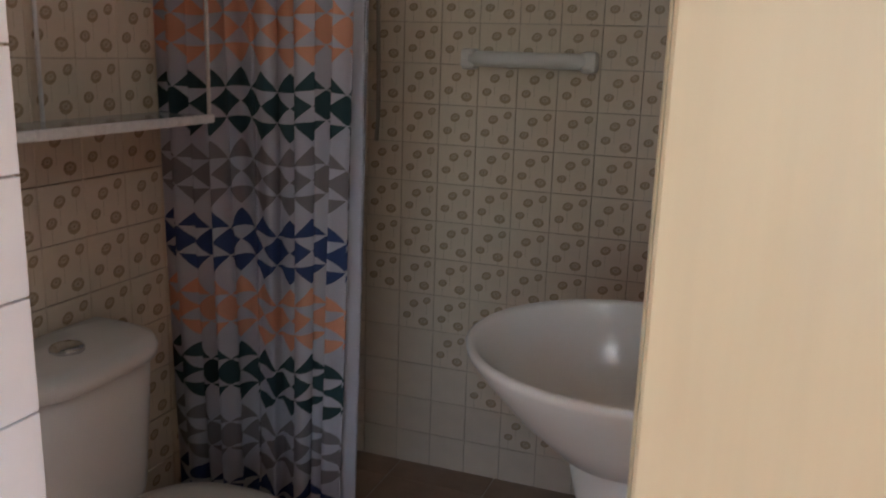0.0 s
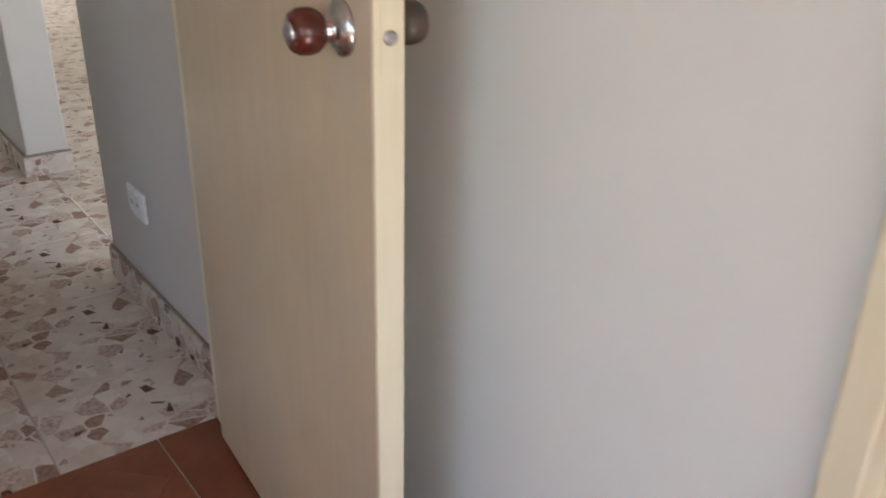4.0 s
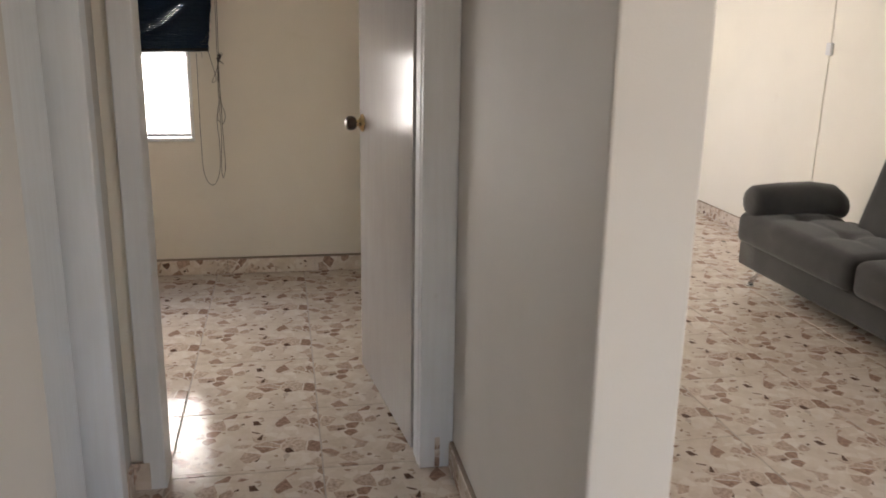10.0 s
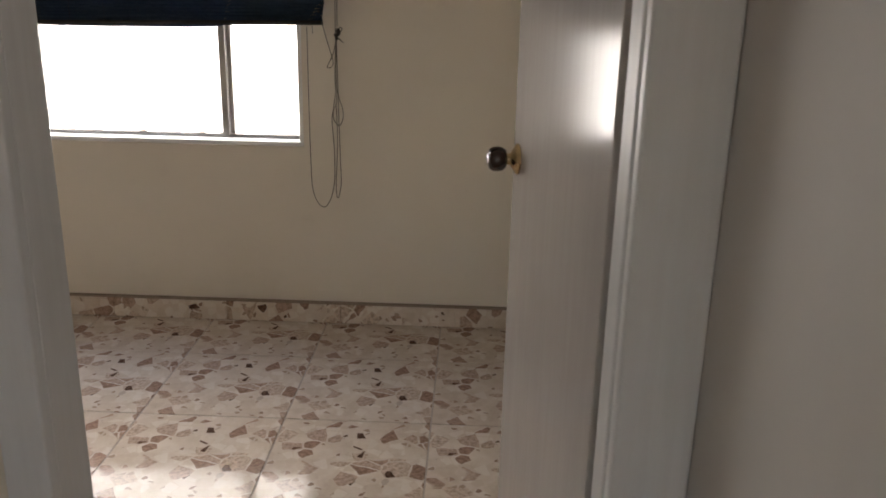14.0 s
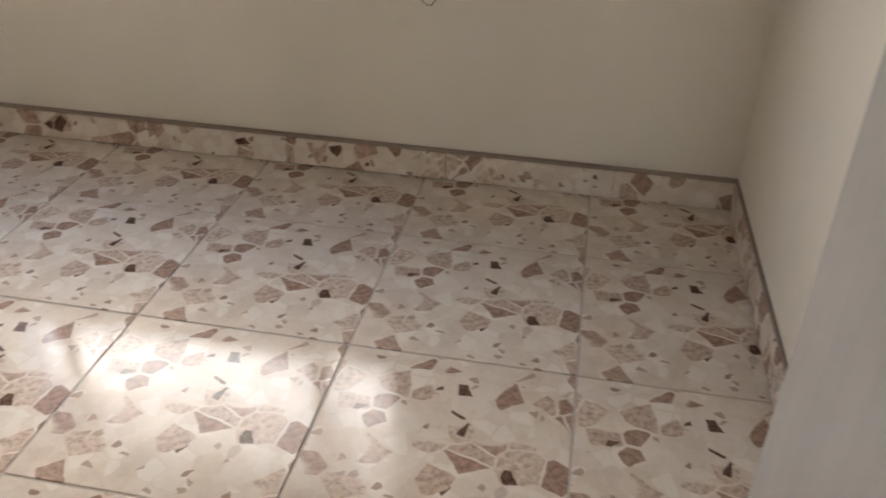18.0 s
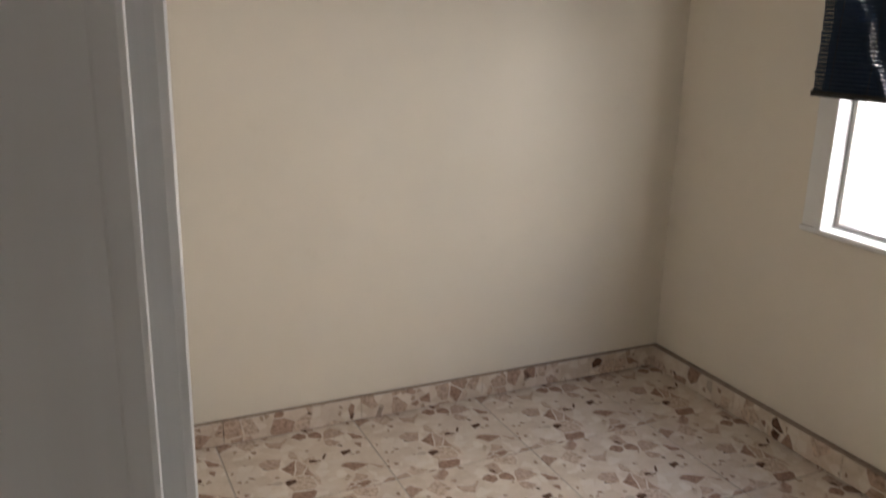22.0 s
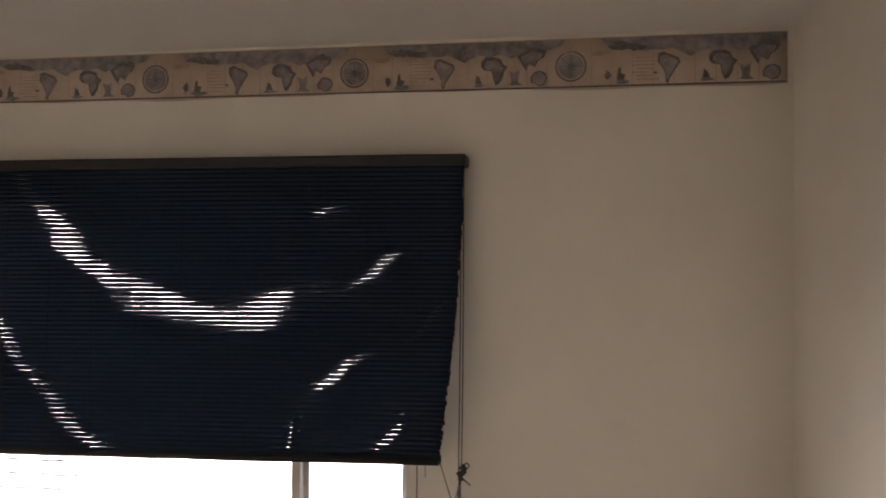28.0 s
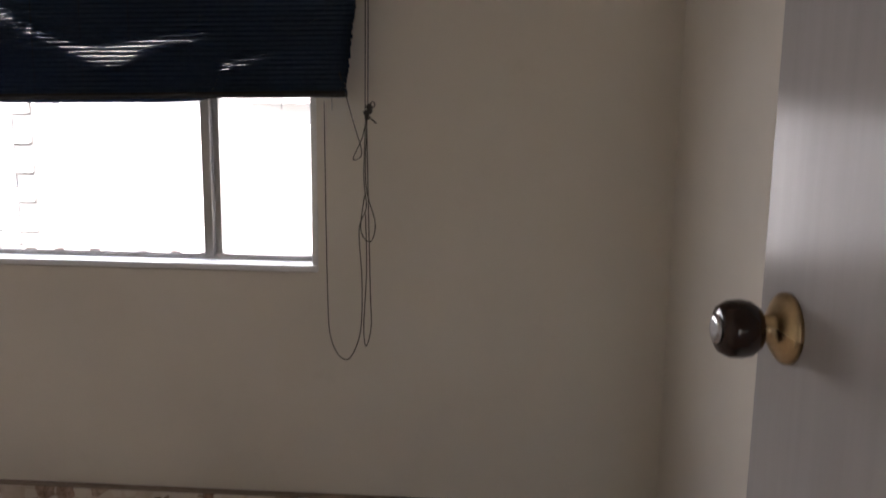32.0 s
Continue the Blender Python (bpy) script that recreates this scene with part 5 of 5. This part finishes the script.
def curtain_sheet(x0, y0, y1, z0, z1, fold, waves, mat, name, label, u0=0.0, u1=8.2, lean=0.0, seed=0.0):
    nx, nz = 120, 60
    bm = bmesh.new()
    uv = bm.loops.layers.uv.new("UVMap")
    grid, arcs = [], []
    for j in range(nz + 1):
        v = j / nz
        z = z0 + (z1 - z0) * v
        row = []
        for i in range(nx + 1):
            s = i / nx
            low = 1 - v
            ph = waves * 2 * math.pi * (s + 0.03 * math.sin(5 * s + seed + 2.2 * low))
            x = x0 + fold * (0.55 + 0.45 * low) * math.sin(ph) + 0.010 * math.sin(2.3 * ph + 3 * v + seed) - lean * low
            y = y0 + (y1 - y0) * (s - 0.020 * math.sin(2 * ph)) + 0.035 * low**2 * (s - 0.3)
            row.append(bm.verts.new((x, y, z + 0.012 * math.sin(ph * 0.5 + 1) * low)))
        grid.append(row)
    arc = [0.0]
    mid = grid[nz // 2]
    for i in range(nx):
        arc.append(arc[-1] + (mid[i + 1].co - mid[i].co).length)
    for j in range(nz):
        for i in range(nx):
            f = bm.faces.new((grid[j][i], grid[j][i + 1], grid[j + 1][i + 1], grid[j + 1][i]))
            f.smooth = True
            for loop, (a, b) in zip(f.loops, ((i, j), (i + 1, j), (i + 1, j + 1), (i, j + 1))):
                loop[uv].uv = (u0 + (u1 - u0) * arc[a] / arc[-1], (z0 + (z1 - z0) * b / nz - 1.0905) / 0.1475)
    bmesh.ops.solidify(bm, geom=bm.faces[:], thickness=0.0012)
    return part(name, bm, mat, curt, label)


curtain_sheet(1.628, 2.060, 1.600, 0.185, 2.02, 0.013, 5.0, CURTAIN, "cloth", "printed white polyester cloth")
curtain_sheet(1.668, 2.066, 1.578, 0.20, 2.02, 0.016, 4.0, LINER, "liner", "frosted translucent liner", seed=1.3)
rail = thing("curtain_rail", (1.65, 1.4, 2.05), "thin steel shower curtain rail", "rail")
bm = bmesh.new()
tube(bm, [(1.65, BATH_Y0 + 0.01, 2.05), (1.65, 1.4, 2.05), (1.65, BATH_Y1 - 0.01, 2.05)], 0.011, 12)
part("rod", bm, CHROME, rail)
for k in range(9):
    bm = bmesh.new()
    y = 1.61 + k * 0.053
    tube(bm, [(1.65 + 0.02 * math.cos(a * math.pi / 6), y, 2.05 + 0.02 * math.sin(a * math.pi / 6)) for a in range(13)], 0.002, 5)
    part("ring", bm, CHROME, rail)

shelf = thing("glass_shelf", (1.3, 2.0, 1.13), "pale glass shelf on thin white wire brackets above the toilet", "shelf")
part("glass", boxes((0.80, 1.62, 1.93, BATH_Y1 - 0.012, 1.128, 1.138), bevel=0.002), GLASS_SHELF, shelf)
part("rim", boxes((0.80, 1.625, 1.918, 1.930, 1.122, 1.140), bevel=0.003), SOCKET, shelf, "white plastic rim")
for x, y in ((1.615, 1.925), (1.30, 2.05)):
    bm = bmesh.new()
    tube(bm, [(x, y, 1.13), (x, y, 1.45), (x, y + 0.005, 1.8)], 0.004, 8)
    part("wire", bm, SOCKET, shelf)

towel = thing("towel_rail", (BATH_X1 - 0.03, 1.45, 1.27), "ivory ceramic towel rail with rounded ends on the tiled wall", "towel rail")
bm = bmesh.new()
tube(bm, [(BATH_X1 - 0.05, y, 1.265) for y in (1.30, 1.38, 1.46, 1.54, 1.62)], 0.021, 14)
part("bar", bm, LID_PLASTIC, towel, "", True)
for y in (1.295, 1.625):
    part("end_block", boxes((BATH_X1 - 0.068, BATH_X1 - 0.010, y - 0.022, y + 0.022, 1.236, 1.292), bevel=0.012), LID_PLASTIC, towel)
hose = thing("shower_hose", (2.39, 1.93, 1.1), "dark shower hose hanging behind the curtain", "hose")
bm = bmesh.new()
tube(bm, smooth_path([(2.39, 1.912, 1.7), (2.40, 1.908, 1.35), (2.40, 1.905, 1.12), (2.41, 1.915, 1.02)]), 0.006, 8)
part("hose", bm, CORD_PALE, hose)

# ---- courtyard outside the bedroom window ----
structure("ground", boxes((-30, 30, 8.42, 60, -0.32, -0.30)), CONCRETE, "grey concrete courtyard ground", "ground")
yard = structure("courtyard_wall", boxes((-4.3, 0.45, 11.6, 11.8, -0.3, 5.2)), WHITEWASH, "sunlit whitewashed courtyard wall", "wall")
structure("courtyard_side_wall", boxes((-4.30, -4.10, 8.43, 11.6, -0.3, 0.35), (-4.30, -4.10, 8.43, 8.7, 0.35, 3.0), (-4.30, -4.10, 8.7, 11.6, 2.6, 3.0)), WHITEWASH, "whitewashed side wall with a long window", "wall")
structure("courtyard_room_wall", boxes((-5.7, -5.55, 8.43, 11.8, -0.3, 3.0)), WHITEWASH, "white wall inside the neighbouring room", "wall")
# unseen wall added to close the yard, grey to limit light bounced indoors
structure("courtyard_east_wall", boxes((0.30, 0.45, 10.40, 11.6, -0.3, 3.2)), CONCRETE, "plain grey wall added out of view beside the courtyard", "wall")
ledge = thing("wall_ledge", (-1.0, 11.5, 1.2), "weathered grey concrete ledge on the courtyard wall", "ledge")
part("slab", boxes((-1.62, -0.55, 11.42, 11.60, 1.16, 1.30), bevel=0.01), CONCRETE, ledge)
part("block", boxes((-1.36, -1.22, 11.45, 11.58, 1.30, 1.40), bevel=0.01), CONCRETE, ledge)
bracket = thing("broken_pipe", (-1.95, 11.58, 1.2), "short broken pipe stub on the courtyard wall", "pipe")
bm = bmesh.new()
tube(bm, smooth_path([(-1.95, 11.60, 1.5), (-1.97, 11.56, 1.35), (-2.0, 11.55, 1.25), (-1.99, 11.54, 1.19)]), 0.02, 8)
part("stub", bm, CONCRETE, bracket)
nw = thing("window_2", (-4.10, 10.1, 0.35), "white steel neighbour window with wide panes", "window", kind="structure")
for z in (0.35, 0.98, 1.75, 2.55):
    part("rail", boxes((-4.17, -4.09, 8.7, 11.6, z, z + 0.09), bevel=0.006), PALE_METAL, nw)
for y in (8.7, 9.55, 10.5, 11.51):
    part("stile", boxes((-4.17, -4.09, y, y + 0.09, 0.44, 2.55), bevel=0.006), PALE_METAL, nw)
for a, b in ((8.79, 9.55), (9.64, 10.5), (10.59, 11.51)):
    for z0, z1 in ((0.44, 0.98), (1.07, 1.75), (1.84, 2.55)):
        g = part("pane", boxes((-4.135, -4.129, a, b, z0, z1)), PANE, nw)
        g.visible_shadow = False

# ---- tiles and bricks: many small pieces ----
MESHES = {}


def tile_mesh(key, x0, x1, y0, y1, z0, z1, mat, bevel=0.0012):
    if key not in MESHES:
        bm = bmesh.new()
        box(bm, x0, x1, y0, y1, z0, z1, bevel, 1)
        me = bpy.data.meshes.new("tile")
        bmesh.ops.recalc_face_normals(bm, faces=bm.faces)
        bm.to_mesh(me)
        bm.free()
        me.materials.append(mat)
        MESHES[key] = me
    return MESHES[key]


def lay(name, label, x0, x1, y0, y1, ox, oy, size, gap, mat, grout, top=0.0, relief=None):
    """A tiled floor: a bed of grout and the tiles on it, cut at the edges of the room."""
    bed = structure(name, boxes((x0, x1, y0, y1, top - 0.08, top - 0.0022)), grout, label, "floor")
    i = math.floor((x0 - ox) / size)
    while ox + i * size < x1 - 0.004:
        j = math.floor((y0 - oy) / size)
        while oy + j * size < y1 - 0.004:
            cx, cy = ox + (i + 0.5) * size, oy + (j + 0.5) * size
            a, b = max(x0, cx - size / 2 + gap / 2) - cx, min(x1, cx + size / 2 - gap / 2) - cx
            c, d = max(y0, cy - size / 2 + gap / 2) - cy, min(y1, cy + size / 2 - gap / 2) - cy
            if b - a > 0.006 and d - c > 0.006:
                key = (name.split("_")[0], mat.name, round(a, 4), round(b, 4), round(c, 4), round(d, 4))
                me = tile_mesh(key, a, b, c, d, -0.008, 0.0, mat)
                ob = new("tile", me)
                ob.location = (cx, cy, top + random.uniform(-0.0003, 0.0003))
                ob.parent = bed
                if relief:
                    relief(bed, cx, cy, top, a, b, c, d)
            j += 1
        i += 1
    return bed


def red_relief(bed, cx, cy, top, a, b, c, d):
    """Raised lines on a red tile: a small square turned within the tile."""
    if b - a < 0.3 or d - c < 0.3:
        return
    if "red_relief" not in MESHES:
        bm = bmesh.new()
        for k in range(4):
            m = pose(0, 0, 0, 0, 0, 45 + 90 * k)
            q = bmesh.new()
            box(q, -0.10, 0.10, 0.098, 0.103, -0.001, 0.0012, 0.0008, 1)
            box(q, -0.045, 0.045, 0.043, 0.047, -0.001, 0.0012, 0.0008, 1)
            bmesh.ops.transform(q, matrix=m, verts=q.verts)
            me = bpy.data.meshes.new("tmp")
            q.to_mesh(me)
            q.free()
            bm.from_mesh(me)
            bpy.data.meshes.remove(me)
        me = bpy.data.meshes.new("relief")
        bm.to_mesh(me)
        bm.free()
        me.materials.append(RED_TILE)
        MESHES["red_relief"] = me
    ob = new("relief", MESHES["red_relief"])
    ob.location = (cx, cy, top)
    ob.parent = bed


TILE = 0.4725
lay("floor_bedroom", "glossy beige floor tiles printed with brown marble chips", BED_W, BED_E, 6.03, BED_N, 0.125, 7.388, TILE, 0.0048, TERRAZZO, GROUT)
lay("floor_hall", "glossy beige floor tiles printed with brown marble chips", -1.85, 0.70, SILL, 6.03, 0.125, 5.537, TILE, 0.0048, TERRAZZO, GROUT)
lay("floor_living", "glossy beige floor tiles printed with brown marble chips", 0.70, LIV_E, SILL, LIV_N, 0.125, 5.537, TILE, 0.0048, TERRAZZO, GROUT)
lay("floor_start", "worn red ceramic floor tiles with a raised square pattern", START_X0, EAST + 0.06, START_Y0, SILL, 0.0, 2.893, 0.333, 0.004, RED_TILE, BATH_GROUT, 0.0, red_relief)
lay("floor_bathroom", "brown ceramic bathroom floor tiles", EAST + 0.06, 1.60, BATH_Y0, BATH_Y1, 1.517, 1.51, 0.31, 0.005, BATH_FLOOR, BATH_GROUT)
lay("floor_shower", "brown ceramic shower floor tiles", 1.69, BATH_X1, BATH_Y0, BATH_Y1, 1.69, 1.51, 0.31, 0.004, BATH_FLOOR, BATH_GROUT, 0.008)

FT = 0.1134


def flower_mesh(flowers):
    """A wall tile facing +z, its print of four flower heads on stems laid a hair proud."""
    bm = bmesh.new()
    h = FT / 2 - 0.0009
    box(bm, -h, h, -h, h, -0.006, 0.0, 0.0012, 1)
    if flowers:
        for k, (x, y, r) in enumerate(((0.024, -0.032, 0.0168), (-0.030, -0.016, 0.0138), (-0.008, 0.022, 0.0150), (0.034, 0.036, 0.0128))):
            t = 0.0003 + 0.00005 * k
            bm.faces.new([bm.verts.new(p) for p in ((x - 0.0008, max(-h, y - 0.045), 0.0002), (x + 0.0008, max(-h, y - 0.045), 0.0002), (x + 0.0008, y, 0.0002), (x - 0.0008, y, 0.0002))]).material_index = 2
            disc(bm, (x, y, t), r, r * 0.80, (1, 0, 0), (0, 1, 0), 12, 1, 0.2 * k)
            disc(bm, (x, y + r * 0.10, t + 0.0003), r * 0.58, r * 0.40, (1, 0, 0), (0, 1, 0), 10, 2, 0.2 * k)
            disc(bm, (x, y + r * 0.12, t + 0.0005), r * 0.22, r * 0.16, (1, 0, 0), (0, 1, 0), 7, 1)
    me = bpy.data.meshes.new("wall_tile")
    bm.to_mesh(me)
    bm.free()
    for m in (BATH_TILE, FLOWER, FLOWER_MID):
        me.materials.append(m)
    return me


FLOWER_TILE, PLAIN_TILE = flower_mesh(True), flower_mesh(False)


def tile_wall(parent, m, nu, nv, plain_at):
    """Tiles laid on the plane of m: u runs along its x, v along its y."""
    for i in range(nu):
        for j in range(nv):
            ob = new("tile", PLAIN_TILE if plain_at(i, j) else FLOWER_TILE)
            ob.parent = parent
            ob.matrix_basis = m @ Matrix.Translation(((i + 0.5) * FT, (j + 0.5) * FT, random.uniform(-0.0004, 0.0004)))


tile_wall(bpy.data.objects["wall_bathroom_east"], Matrix(((0, 0, -1, BATH_X1 - 0.006), (-1, 0, 0, BATH_Y1 - 0.006), (0, 1, 0, 0.0), (0, 0, 0, 1))), 12, 19, lambda i, j: j < max(1, 5 - max(0, i - 1)))
tile_wall(bpy.data.objects["wall_bathroom_north"], Matrix(((1, 0, 0, 0.722), (0, 0, -1, BATH_Y1 - 0.006), (0, 1, 0, 0.0), (0, 0, 0, 1))), 15, 19, lambda i, j: j < 1)
tile_wall(bpy.data.objects["wall_bathroom_south"], Matrix(((-1, 0, 0, BATH_X1 - 0.01), (0, 0, 1, BATH_Y0 + 0.006), (0, 1, 0, 0.0), (0, 0, 0, 1))), 15, 19, lambda i, j: j < 1)

reveal = thing("jamb_tiling", (0.69, 1.51, 0), "white glazed tiles lining the bathroom doorway", "tiling", kind="structure")
for j in range(18):
    z = -0.0175 + j * 0.1175
    part("tile", boxes((0.657, 0.722, 1.492, 1.5125, z, z + 0.1153), bevel=0.0012), WHITE_TILE, reveal)
for j in range(18):
    z = -0.0175 + j * 0.1175
    part("tile", boxes((0.657, 0.722, 0.890, 0.9015, z, z + 0.1153), bevel=0.0012), WHITE_TILE, reveal)

# whitewashed brick panel in the courtyard
structure("courtyard_pier", boxes((-3.022, -2.975, 11.40, 11.60, -0.3, 3.0), bevel=0.012), WHITEWASH, "whitewashed pier beside the brick wall", "wall")
panel = structure("courtyard_brick_wall", boxes((-4.1, -3.02, 11.45, 11.6, -0.3, 3.0)), MORTAR, "rough whitewashed brick wall", "wall")
brick_meshes = []
for k in range(5):
    bm = bmesh.new()
    box(bm, -0.118, 0.118, -0.02, 0.02, -0.043, 0.043, 0.010, 2)
    for v in bm.verts:
        v.co += Vector((random.uniform(-0.006, 0.006), random.uniform(-0.006, 0.006), random.uniform(-0.005, 0.005)))
    me = bpy.data.meshes.new("brick")
    bm.to_mesh(me)
    bm.free()
    me.materials.append(BRICK_WHITE)
    brick_meshes.append(me)
for j in range(33):
    for i in range(4):
        x = -3.93 + i * 0.25 - (0.125 if j % 2 else 0)
        ob = new("brick", brick_meshes[(i * 3 + j) % 5])
        ob.location = (x, 11.445, -0.25 + j * 0.098)
        ob.parent = panel
